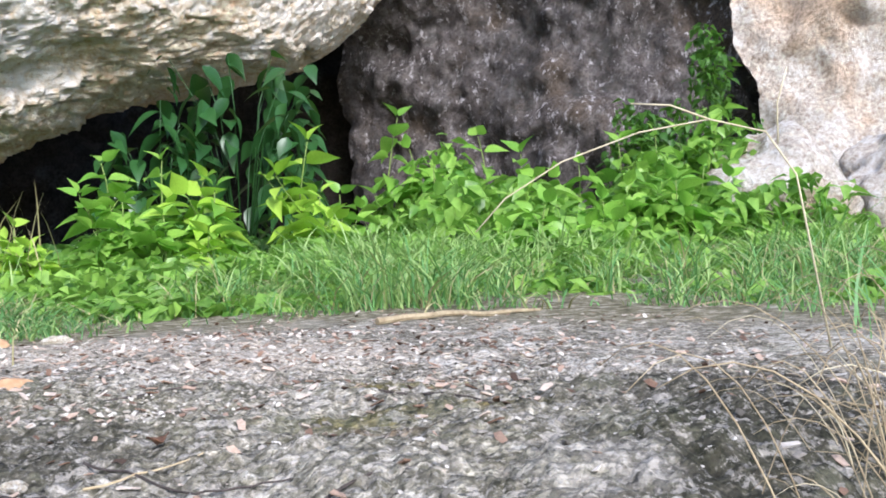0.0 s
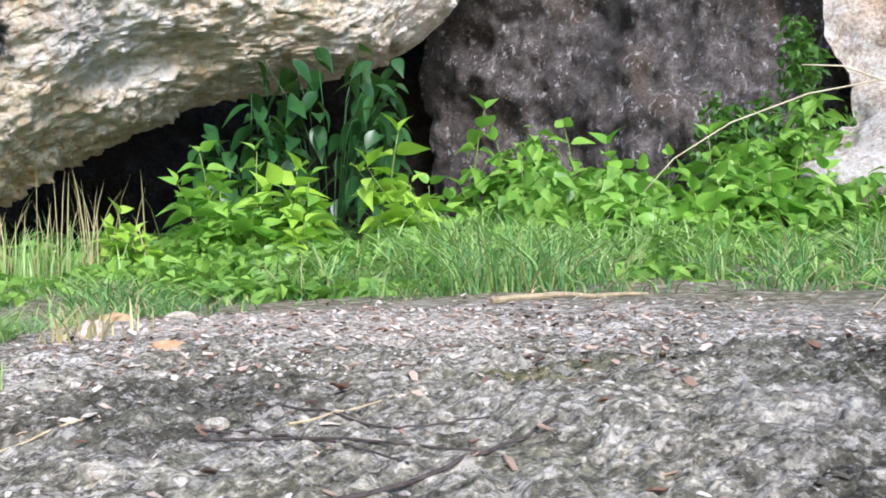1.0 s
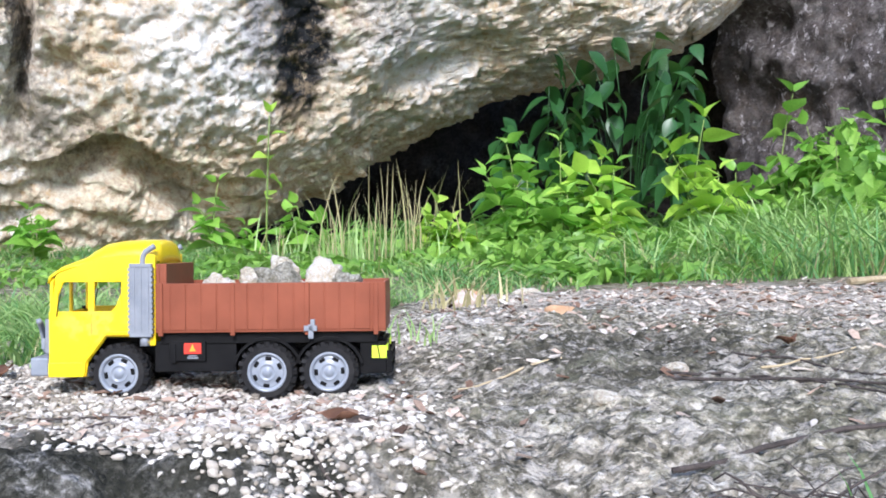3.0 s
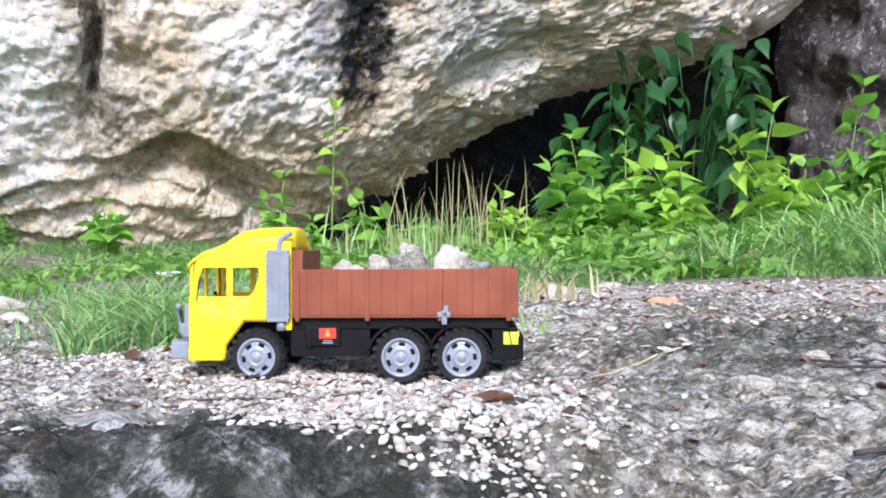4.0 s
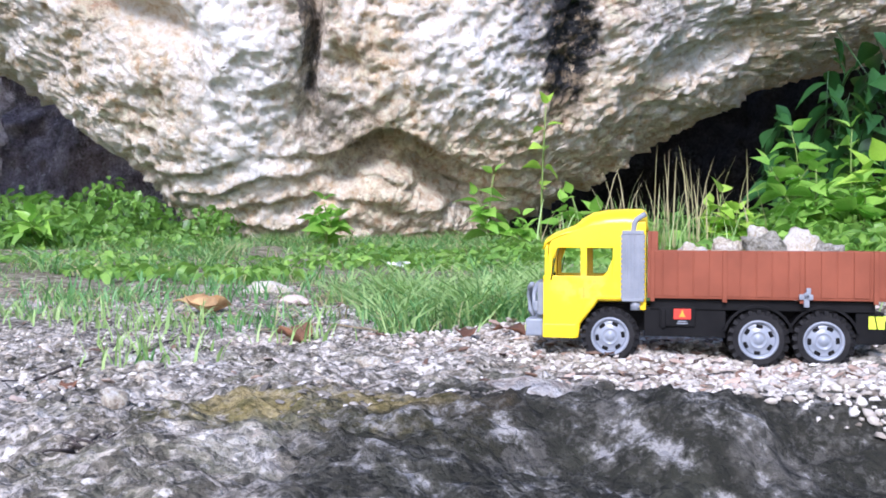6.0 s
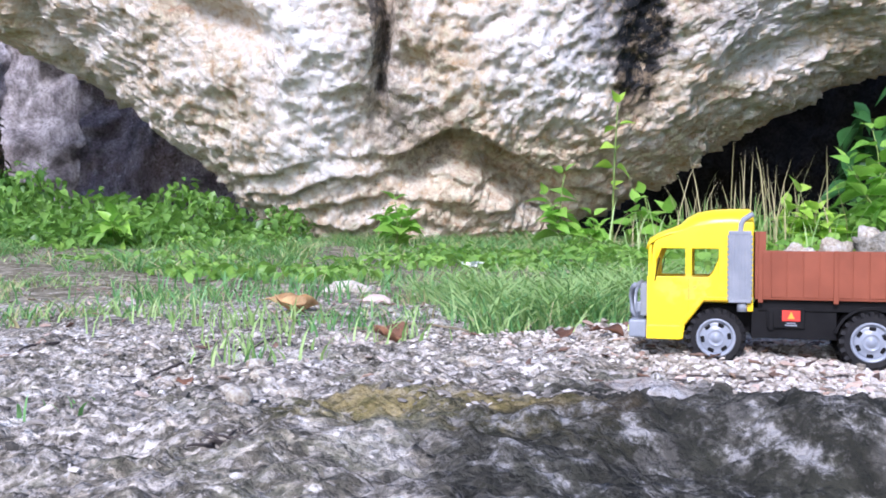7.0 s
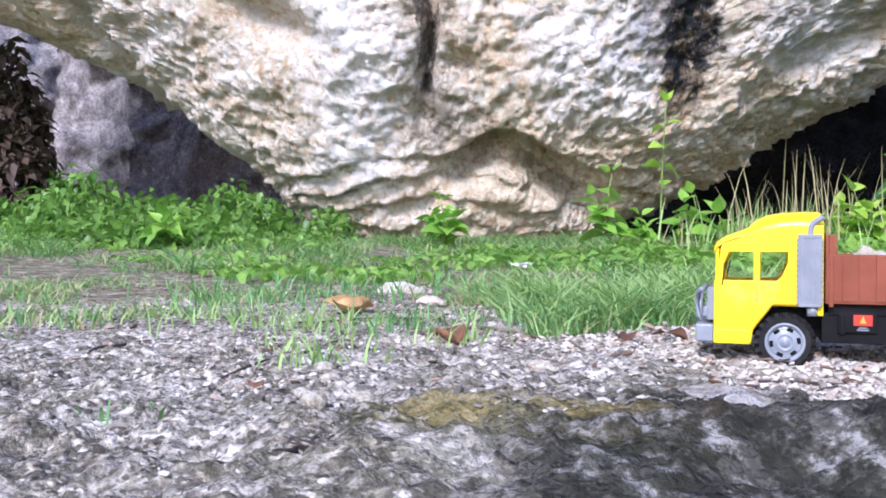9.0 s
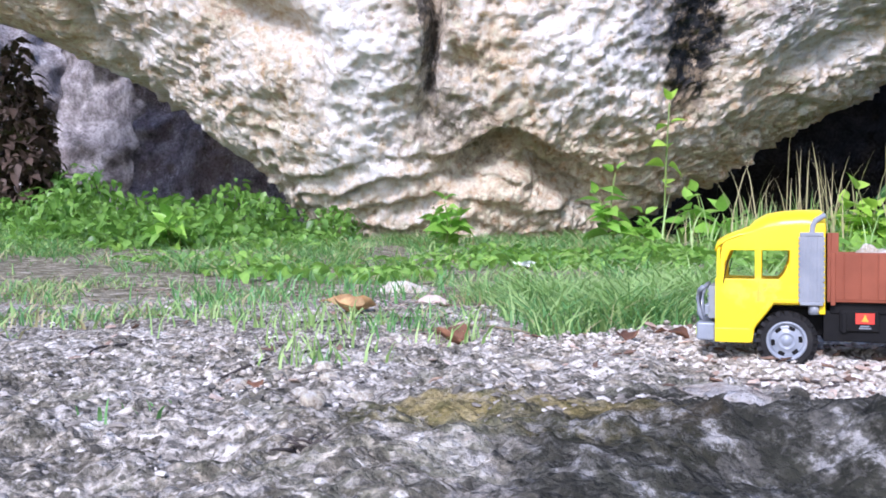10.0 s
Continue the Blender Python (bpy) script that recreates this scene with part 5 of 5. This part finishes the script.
grass_patch("tall_grass", GRASS, "long tangled green grass in front of the weeds", 1500, rank_grass, (0.1, 0.3), 51, 0.003, 1.7)
grass_patch("tall_grass", GRASS_PALE, "long tangled pale green grass in front of the weeds", 1500, rank_grass, (0.1, 0.34), 52, 0.003, 1.7)
grass_patch("tall_grass", GRASS_DRY, "long withered straw blades in front of the weeds", 600, rank_grass, (0.1, 0.3), 53, 0.0022, 2.0)
# small tufts on the rock
for n, (x, y, r, h, count, mat_) in enumerate([(-0.81, 1.17, 0.03, 0.055, 26, GRASS_PALE), (-1.0, 1.82, 0.05, 0.08, 40, GRASS_DRY), (-1.39, 0.42, 0.035, 0.05, 40, GRASS_PALE), (-1.42, 0.72, 0.04, 0.06, 26, GRASS_PALE), (-1.8, 0.74, 0.05, 0.06, 70, GRASS_PALE),
                                                (-1.5, 0.55, 0.05, 0.05, 40, GRASS_PALE), (-1.65, 0.85, 0.08, 0.05, 90, GRASS), (-1.33, 0.39, 0.012, 0.05, 9, GRASS), (-0.19, 0.43, 0.015, 0.06, 7, GRASS), (-1.22, 0.12, 0.02, 0.02, 9, GRASS), (-2.0, 0.7, 0.1, 0.06, 90, GRASS_PALE), (-2.3, 1.0, 0.14, 0.06, 140, GRASS),
                                                (-1.1, 1.0, 0.05, 0.06, 40, GRASS_PALE), (-2.5, 1.5, 0.25, 0.07, 220, GRASS), (1.05, 2.2, 0.16, 0.22, 60, GRASS), (1.15, 2.5, 0.2, 0.25, 70, GRASS_PALE)]):
    grass_patch("grass_tuft", mat_, "small dry grass tuft on rock" if mat_ is GRASS_DRY else "small green grass tuft growing on the rock", count, clumps([(x, y, r, 1.0)]), (h * 0.5, h * 1.2), 30 + n, 0.0016 if h < 0.07 else 0.0028, 0.9)


# ---- loose things on the rock ----
def rests(x, y, sink=0.0):
    return (x, y, ground_z(x, y) - sink)


lumpy("stone", rests(-0.684, 1.498, 0.006), (0.062, 0.04, 0.034), STONE_TAN, "small tan stone lying on bare rock", "stone", 61, turn=20)
lumpy("stone", rests(-1.02, 1.87, 0.008), (0.075, 0.06, 0.05), STONE_PINK, "tan rounded stone beside dry grass", "stone", 62, turn=50)
lumpy("stone", rests(-1.07, 2.43, 0.006), (0.085, 0.06, 0.035), STONE, "flat white stone at the edge of the grass", "stone", 63)
lumpy("stone", rests(-2.47, 1.59, 0.022), (0.17, 0.1, 0.06), STONE, "flat white stone lying in thin grass", "stone", 64, turn=30)
lumpy("stone", rests(-1.29, 2.5, 0.008), (0.1, 0.07, 0.05), STONE_TAN, "tan stone at the edge of the grass", "stone", 65)
lumpy("stone", rests(-1.63, 0.49, 0.004), (0.062, 0.03, 0.016), STONE, "flat white limestone chip on the gravel", "stone", 66, turn=-20)
lumpy("stone", rests(-0.875, 0.445, 0.012), (0.09, 0.06, 0.03), ROCK_WHITE, "pale weathered rock knob at the outcrop's edge", "stone", 67)
lumpy("stone", rests(-0.42, 0.764, 0.003), (0.03, 0.026, 0.018), STONE, "small white stone on dark rock", "stone", 68)
lumpy("stone", rests(-0.39, 0.93, 0.003), (0.026, 0.02, 0.014), STONE, "small white stone on dark rock", "stone", 69)
lumpy("stone", rests(-2.1, 1.35, 0.004), (0.07, 0.06, 0.035), STONE_PINK, "pinkish stone lying in thin grass", "stone", 70)
lumpy("stone", rests(-1.15, 0.55, 0.004), (0.05, 0.035, 0.018), STONE, "pale stone on the gravel", "stone", 71)
for n, (x, y) in enumerate([(-1.2, 0.26), (-1.16, 0.3), (-1.24, 0.33), (-1.13, 0.22), (-1.28, 0.27), (-1.3, 0.37), (-1.36, 0.3)]):
    s = 0.016 + 0.003 * (n % 4)
    lumpy("stone", rests(x, y, 0.003), (s * 1.3, s, s * 0.8), STONE, "small pale limestone lump among gravel", "stone", 80 + n, levels=3, turn=n * 40)


def dead_leaf(x, y, size, material, label, turn, seed, lift=0.0):
    """A curled fallen leaf."""
    rng = random.Random(seed)
    v, f = leaf_shape(width=0.55, fold=0.3, droop=-0.1, n=7)
    verts = [(a * size, (b - 0.5) * size, c * size + 0.08 * size * math.sin(b * 7 + a * 9 + seed) + 0.004) for a, b, c in v]
    ob = mesh_object("fallen_leaf", verts, f, material)
    md = ob.modifiers.new("thickness", "SOLIDIFY")
    md.thickness = 0.0006
    ob.matrix_world = pose(x, y, ground_z(x, y) + lift, 0, 0, turn)
    tagged(ob, label, "leaf", "fallen leaves")


dead_leaf(-1.92, 0.93, 0.11, DEAD_TAN, "curled tan fallen leaf on the rock", 60, 1, 0.008)
dead_leaf(-1.99, 0.99, 0.12, DEAD_TAN, "curled tan fallen leaf on the rock", 150, 2, 0.008)
dead_leaf(-1.197, 0.80, 0.055, DEAD, "dark reddish-brown fallen leaf on gravel", 30, 3, 0.002)
dead_leaf(-1.15, 0.83, 0.05, DEAD, "dark reddish-brown fallen leaf on gravel", 100, 4, 0.002)
dead_leaf(-1.63, 1.62, 0.12, DEAD_TAN, "tan fallen leaf lying in grass", 80, 5, 0.02)
dead_leaf(-1.5, 1.7, 0.1, DEAD, "brown fallen leaf lying in grass", 10, 6, 0.02)
dead_leaf(-0.288, 1.017, 0.04, DEAD, "dark brown crumpled leaf on rock", 200, 7, 0.002)
dead_leaf(-0.62, 0.64, 0.04, DEAD, "dark brown crumpled leaf on gravel", 120, 8, -0.002)
dead_leaf(-1.45, 0.72, 0.09, DEAD, "dark brown leaf under a grass tuft", 70, 9, -0.002)
dead_leaf(-1.3, 0.28, 0.03, DEAD, "dark brown leaf scrap on gravel", 70, 10, 0.002)


def twig(points, radius, material, label, seed, wiggle=0.006, category="twig"):
    """A crooked rod that lies over the ground between plan points."""
    rng = random.Random(seed)
    pts = []
    for (x0, y0), (x1, y1) in zip(points, points[1:]):
        for k in range(7):
            t = k / 7
            pts.append((x0 + (x1 - x0) * t + rng.uniform(-wiggle, wiggle) * 0.5, y0 + (y1 - y0) * t + rng.uniform(-wiggle, wiggle) * 0.5))
    pts.append(points[-1])
    line = [(x, y, ground_z(x, y) + radius * 0.9) for x, y in pts]
    zs = [p[2] for p in line]
    line = [(x, y, (zs[max(0, i - 1)] + z + zs[min(len(zs) - 1, i + 1)]) / 3 + 0.001) for i, (x, y, z) in enumerate(line)]
    bm = tube(line, radius, 7, 0.55)
    me = bpy.data.meshes.new("twig")
    bm.to_mesh(me)
    bm.free()
    me.materials.append(material)
    ob = new("twig", me)
    tagged(ob, label, category, "twigs on the rock")


twig([(-0.33, 0.60), (-0.14, 0.742), (-0.05, 0.84)], 0.0024, TWIG, "long dark twig lying on the rock", 1)
twig([(-0.86, 0.592), (-0.8, 0.711)], 0.0022, TWIG, "dark twig lying on gravel", 2)
twig([(-1.0, 0.50), (-0.87, 0.58)], 0.002, TWIG, "dark twig lying on gravel", 3)
twig([(-0.40, 0.913), (-0.25, 0.82), (-0.169, 0.745)], 0.0016, TWIG, "thin dark twig on the rock", 4)
twig([(-0.39, 0.864), (-0.119, 0.781)], 0.0018, TWIG, "thin dark twig on the rock", 5)
twig([(-0.34, 0.96), (-0.2, 0.86), (-0.12, 0.87)], 0.0014, TWIG, "thin dark twig on the rock", 6)
twig([(-0.3, 0.88), (-0.22, 0.95)], 0.0013, STRAW, "dry straw stalk on the rock", 7)
twig([(-0.25, 2.38), (0.0, 2.62), (0.15, 2.8)], 0.009, STRAW, "pale dry stick at the edge of the grass", 8, 0.02)
twig([(-1.38, 0.245), (-1.42, 0.4), (-1.535, 0.63)], 0.0019, TWIG, "long dark twig on the rock", 9)
twig([(-1.62, 0.8), (-1.5, 0.95), (-1.25, 0.9)], 0.002, STRAW, "dry straw stalk on the gravel", 10)
twig([(-1.85, 0.55), (-1.75, 0.35), (-1.7, 0.3)], 0.0025, TWIG, "dark twig on the gravel", 11)
twig([(-1.9, 0.8), (-1.75, 0.98)], 0.0022, TWIG, "dark twig at the edge of the grass", 12)
twig([(-0.97, 0.60), (-0.86, 0.66), (-0.76, 0.63)], 0.0016, TWIG, "dark thin twig beside the wheels", 13)
twig([(-0.62, 0.52), (-0.5, 0.50)], 0.0016, TWIG, "thin reddish twig on the gravel", 14)
twig([(-0.52, 0.95), (-0.6, 0.85)], 0.0016, STRAW, "pale straw stalk on dark rock", 15)
twig([(-1.7, 0.62), (-1.6, 0.42)], 0.0016, STRAW, "dry straw stalk on the rock", 16)
twig([(-0.1, 1.25), (0.06, 1.12)], 0.0018, TWIG, "dark twig on the rock", 17)
twig([(-0.5, 1.3), (-0.35, 1.42)], 0.002, TWIG, "dark twig on the rock", 18)
lumpy("bark_scrap", rests(-0.605, 0.645, 0.002), (0.028, 0.012, 0.01), TWIG, "dark bark scrap on gravel", "bark", 92, 0.5)


def tangle(name, x, y, n, spread, high, material, label, seed, radius=0.0012):
    """A heap of thin bent stalks, each a part."""
    rng = random.Random(seed)
    heap = new(name)
    for k in range(n):
        a = rng.uniform(0, math.tau)
        p = Vector((rng.gauss(0, spread * 0.35), rng.gauss(0, spread * 0.3), rng.uniform(0, high * 0.35)))
        d = Vector((math.cos(a), math.sin(a), rng.uniform(-0.05, 0.35))) * spread * rng.uniform(0.4, 1.0)
        up = Vector((0, 0, rng.uniform(0.2, 1.0) * high))
        part("stalk", tube([tuple(p), tuple(p + d * 0.4 + up * 0.7), tuple(p + d * 0.75 + up), tuple(p + d + up * 0.6)], radius * rng.uniform(0.6, 1.4), 5, 0.5), material, heap, smooth_faces=True)
    heap.matrix_world = pose(x, y, ground_z(x, y))
    tagged(heap, label, "dry plant")


tangle("root_tangle", -0.21, 0.44, 34, 0.06, 0.016, TWIG, "tangle of dark dead roots and stalks on the rock", 21, 0.0008)
tangle("bark_shreds", -1.0, 0.12, 46, 0.026, 0.003, TWIG, "dark shredded bark lying on pale rock", 23, 0.0011)
tangle("root_tangle", -0.385, 0.35, 22, 0.045, 0.016, TWIG, "tangle of dark dead roots and stalks on the rock", 22, 0.0009)


def dry_clump(x, y, seed, n, label):
    """Dry arching grass stalks rooted together."""
    rng = random.Random(seed)
    z = ground_z(x, y)
    clump = new("dry_grass_clump")
    for k in range(n):
        a = radians(rng.uniform(95, 290) if k % 3 else rng.uniform(0, 360))
        length, rise = rng.uniform(0.04, 0.22), rng.uniform(0.03, 0.3)
        d = Vector((math.cos(a), math.sin(a) * 0.7, 0)) * length
        p = Vector((rng.gauss(0, 0.05), rng.gauss(0, 0.06), -0.01))
        pts = [p + d * t + Vector((0, 0, rise * (1.9 * t - 1.25 * t * t))) for t in np.linspace(0, 1, 9)]
        part("stalk", tube([tuple(q) for q in pts], rng.uniform(0.0004, 0.0011), 5, 0.35), STRAW_PALE if k % 7 == 0 else STRAW, clump, smooth_faces=True)
    if label.startswith("dry straw grass with"):
        for line in ([(0.37, 1.04, 0.12), (0.35, 1.07, 0.29), (0.325, 1.085, 0.335), (0.27, 1.09, 0.35), (0.2, 1.1, 0.34), (0.12, 1.1, 0.312), (0.06, 1.095, 0.275), (0.028, 1.09, 0.24)],
                     [(0.27, 1.09, 0.35), (0.23, 1.085, 0.365), (0.19, 1.085, 0.368)], [(0.33, 1.06, 0.32), (0.33, 1.06, 0.36), (0.34, 1.06, 0.395)], [(0.42, 0.9, 0.0), (0.39, 0.98, 0.08), (0.37, 1.04, 0.12)]):
            pts = [(u - x, v - y, w - z) for u, v, w in line]
            part("stalk", tube(pts, 0.0011, 6, 0.6), STRAW_PALE, clump, "long arching straw stalk", smooth_faces=True)
    clump.matrix_world = pose(x, y, z)
    tagged(clump, label, "dry grass")


dry_clump(0.40, 0.84, 5, 62, "dry straw grass with a long arching stalk at the rock's edge")
dry_clump(0.33, 0.70, 6, 26, "dry straw grass hanging over the rock's edge")
dry_clump(0.43, 0.92, 8, 34, "dry straw grass leaning over the rock's edge")
dry_clump(0.5, 1.05, 7, 24, "dry straw grass beside the rock's edge")
lumpy("litter", rests(-2.97, 2.77, -0.012), (0.11, 0.06, 0.024), WHITE, "crumpled white scrap of litter in grass", "litter", 95, 0.6)


# ---- gravel ----
def stone_mesh(seed, levels, material):
    rng = random.Random(seed)
    bm = bmesh.new()
    bmesh.ops.create_icosphere(bm, subdivisions=levels, radius=0.5)
    for v in bm.verts:
        v.co *= 1 + 0.9 * noise.noise(v.co * 2.6 + Vector((seed * 3.1, 0, 0)))
        v.co.x *= 1.25
        v.co.z *= 0.75
    me = bpy.data.meshes.new("pebble")
    bm.to_mesh(me)
    bm.free()
    me.materials.append(material)
    return me


def scatter(rng):
    spots = ((-0.73, 0.64, 0.09, 0.07, 6), (-0.60, 0.52, 0.06, 0.05, 3), (-0.92, 0.80, 0.09, 0.07, 5), (-1.08, 0.92, 0.10, 0.06, 3), (-0.92, 1.08, 0.08, 0.08, 2.5), (-1.25, 0.80, 0.12, 0.05, 1.2), (-1.33, 0.30, 0.07, 0.04, 0.4), (-1.6, 0.50, 0.2, 0.10, 0.7), (-0.36, 1.24, 0.07, 0.05, 0.5), (-0.25, 1.65, 0.3, 0.15, 0.5), (-0.7, 2.0, 0.4, 0.3, 0.7))
    cx, cy, rx, ry, _ = rng.choices(spots, [q[4] for q in spots])[0]
    return rng.gauss(cx, rx), rng.gauss(cy, ry)


def build_gravel():
    rng = random.Random(9)
    verts, faces = [], []
    shapes = []
    for k in range(6):
        me = stone_mesh(k + 1, 1, PEBBLE)
        shapes.append((np.array([v.co[:] for v in me.vertices]), [tuple(p.vertices) for p in me.polygons]))
        bpy.data.meshes.remove(me)
    for _ in range(11500):
        x, y = scatter(rng)
        if math.hypot(x + 0.45, y + 0.2) < 0.66:
            continue
        s = 0.0035 + 0.006 * rng.random() ** 2.2
        v, f = shapes[rng.randrange(6)]
        rot = np.array(pose(0, 0, 0, rng.uniform(-25, 25), rng.uniform(-25, 25), rng.uniform(0, 360)).to_3x3())
        k = len(verts)
        verts += [tuple(q) for q in (v * s) @ rot.T + np.array((x, y, ground_z(x, y) + s * 0.15))]
        faces += [tuple(k + i for i in q) for q in f]
    ob = mesh_object("gravel", verts, faces, GRAVEL)
    tagged(ob, "loose white limestone gravel on the rock", "gravel", kind="stuff")
    # crumbs of the rock itself
    verts, faces = [], []
    for n in range(8500):
        x, y = rng.uniform(-2.7, 0.32), rng.uniform(-0.02, 2.1)
        if n % 4 == 0:
            x, y = rng.uniform(-1.55, -0.82), rng.uniform(-0.02, 0.42)
        if noise.noise(Vector((x * 7, y * 7, 3.0))) + 0.5 * noise.noise(Vector((x * 23, y * 23, 5.0))) < -0.05:
            continue
        near = math.hypot(x + 0.45, y + 0.2)
        if near < 0.45 or (near < 0.8 and outcrop(x, y) > 0.5):
            continue
        s = (0.003 + 0.007 * rng.random() ** 3) * smooth(0.25, 0.8, near)
        v, f = shapes[rng.randrange(6)]
        rot = np.array(pose(0, 0, 0, rng.uniform(-25, 25), rng.uniform(-25, 25), rng.uniform(0, 360)).to_3x3())
        k = len(verts)
        verts += [tuple(q) for q in (v * s * np.array((1.1, 1.1, 0.8))) @ rot.T + np.array((x, y, ground_z(x, y) + s * 0.06))]
        faces += [tuple(k + i for i in q) for q in f]
    ob = mesh_object("rock_crumbs", verts, faces, CRUMBS, smooth_faces=False)
    tagged(ob, "grey crumbs of weathered limestone stuck on rock", "rock crumbs", kind="stuff")
    # flakes of bark and leaf
    verts, faces = [], []
    for _ in range(4200):
        x, y = (rng.gauss(-0.35, 0.6), rng.gauss(1.75, 0.5)) if rng.random() < 0.5 else (rng.gauss(-2.2, 0.5), rng.gauss(1.1, 0.45)) if rng.random() < 0.5 else scatter(rng)
        if math.hypot(x + 0.45, y + 0.2) < 0.75:
            continue
        s = rng.uniform(0.004, 0.012)
        rot = np.array(pose(0, 0, 0, rng.uniform(-30, 30), rng.uniform(-30, 30), rng.uniform(0, 360)).to_3x3())
        flake = np.array([(-0.5, -0.3, 0), (0.4, -0.35, 0.1), (0.6, 0.2, 0), (0, 0.45, 0.12), (-0.55, 0.25, 0), (-0.4, -0.25, -0.12), (0.35, -0.3, -0.05), (0.5, 0.2, -0.12), (0, 0.4, -0.03), (-0.45, 0.2, -0.12)])
        k = len(verts)
        verts += [tuple(q) for q in (flake * s * np.array((1.6, 1, 1))) @ rot.T + np.array((x, y, ground_z(x, y) + s * 0.25))]
        faces += [tuple(k + i for i in q) for q in ((0, 1, 2, 3, 4), (9, 8, 7, 6, 5), (0, 5, 6, 1), (1, 6, 7, 2), (2, 7, 8, 3), (3, 8, 9, 4), (4, 9, 5, 0))]
    ob = mesh_object("leaf_litter", verts, faces, LITTER, smooth_faces=False)
    tagged(ob, "flakes of brown bark, leaf and pale stone on rock", "leaf litter", kind="stuff")
    # larger pebbles, each by itself
    meshes = [stone_mesh(20 + k, 2, PEBBLE) for k in range(8)]
    for me in meshes:
        me.polygons.foreach_set("use_smooth", [True] * len(me.polygons))
    for k in range(280):
        x, y = scatter(rng)
        while hill(x, y, -0.75, 0.68, 0.36, 0.24) + hill(x, y, -1.2, 0.75, 0.4, 0.25) + hill(x, y, -1.25, 0.27, 0.2, 0.15) < 0.4 or math.hypot(x + 0.45, y + 0.2) < 0.72:
            x, y = scatter(rng)
        s = rng.uniform(0.006, 0.0105)
        ob = new("pebble", meshes[k % 8])
        ob.matrix_world = pose(x, y, ground_z(x, y) + s * 0.2, rng.uniform(-15, 15), rng.uniform(-15, 15), rng.uniform(0, 360)) @ Matrix.Diagonal((s, s * rng.uniform(0.75, 1.1), s * rng.uniform(0.7, 1.0), 1))
        tagged(ob, "white rounded limestone pebble lying in gravel", "pebble", "pebbles")


def island_tones(name, stops, rough=0.9):
    m, nt, b = nodes_of(name, rough)
    g = nt.nodes.new("ShaderNodeNewGeometry")
    col = ramp(nt, g.outputs["Random Per Island"], stops)
    col = blend(nt, 0.5, col, ramp(nt, noise_at(nt, 150, 4), [(0.3, (0.3, 0.28, 0.26)), (0.7, (0.75, 0.73, 0.7))]), "OVERLAY")
    nt.links.new(col, b.inputs["Base Color"])
    bump(nt, b, noise_at(nt, 400, 4), 0.5, 0.002)
    return m


GRAVEL = island_tones("limestone_gravel", [(0.0, (0.16, 0.14, 0.11)), (0.25, (0.36, 0.325, 0.27)), (0.65, (0.54, 0.505, 0.445)), (1.0, (0.73, 0.695, 0.63))])
CRUMBS = island_tones("rock_crumbs", [(0.0, (0.06, 0.056, 0.045)), (0.5, (0.2, 0.185, 0.16)), (0.85, (0.4, 0.375, 0.34)), (1.0, (0.62, 0.6, 0.56))])
LITTER = island_tones("bark_and_leaf_flakes", [(0.0, (0.05, 0.03, 0.02)), (0.2, (0.2, 0.12, 0.08)), (0.5, (0.48, 0.36, 0.28)), (0.8, (0.55, 0.47, 0.4)), (1.0, (0.66, 0.62, 0.56))])
build_gravel()
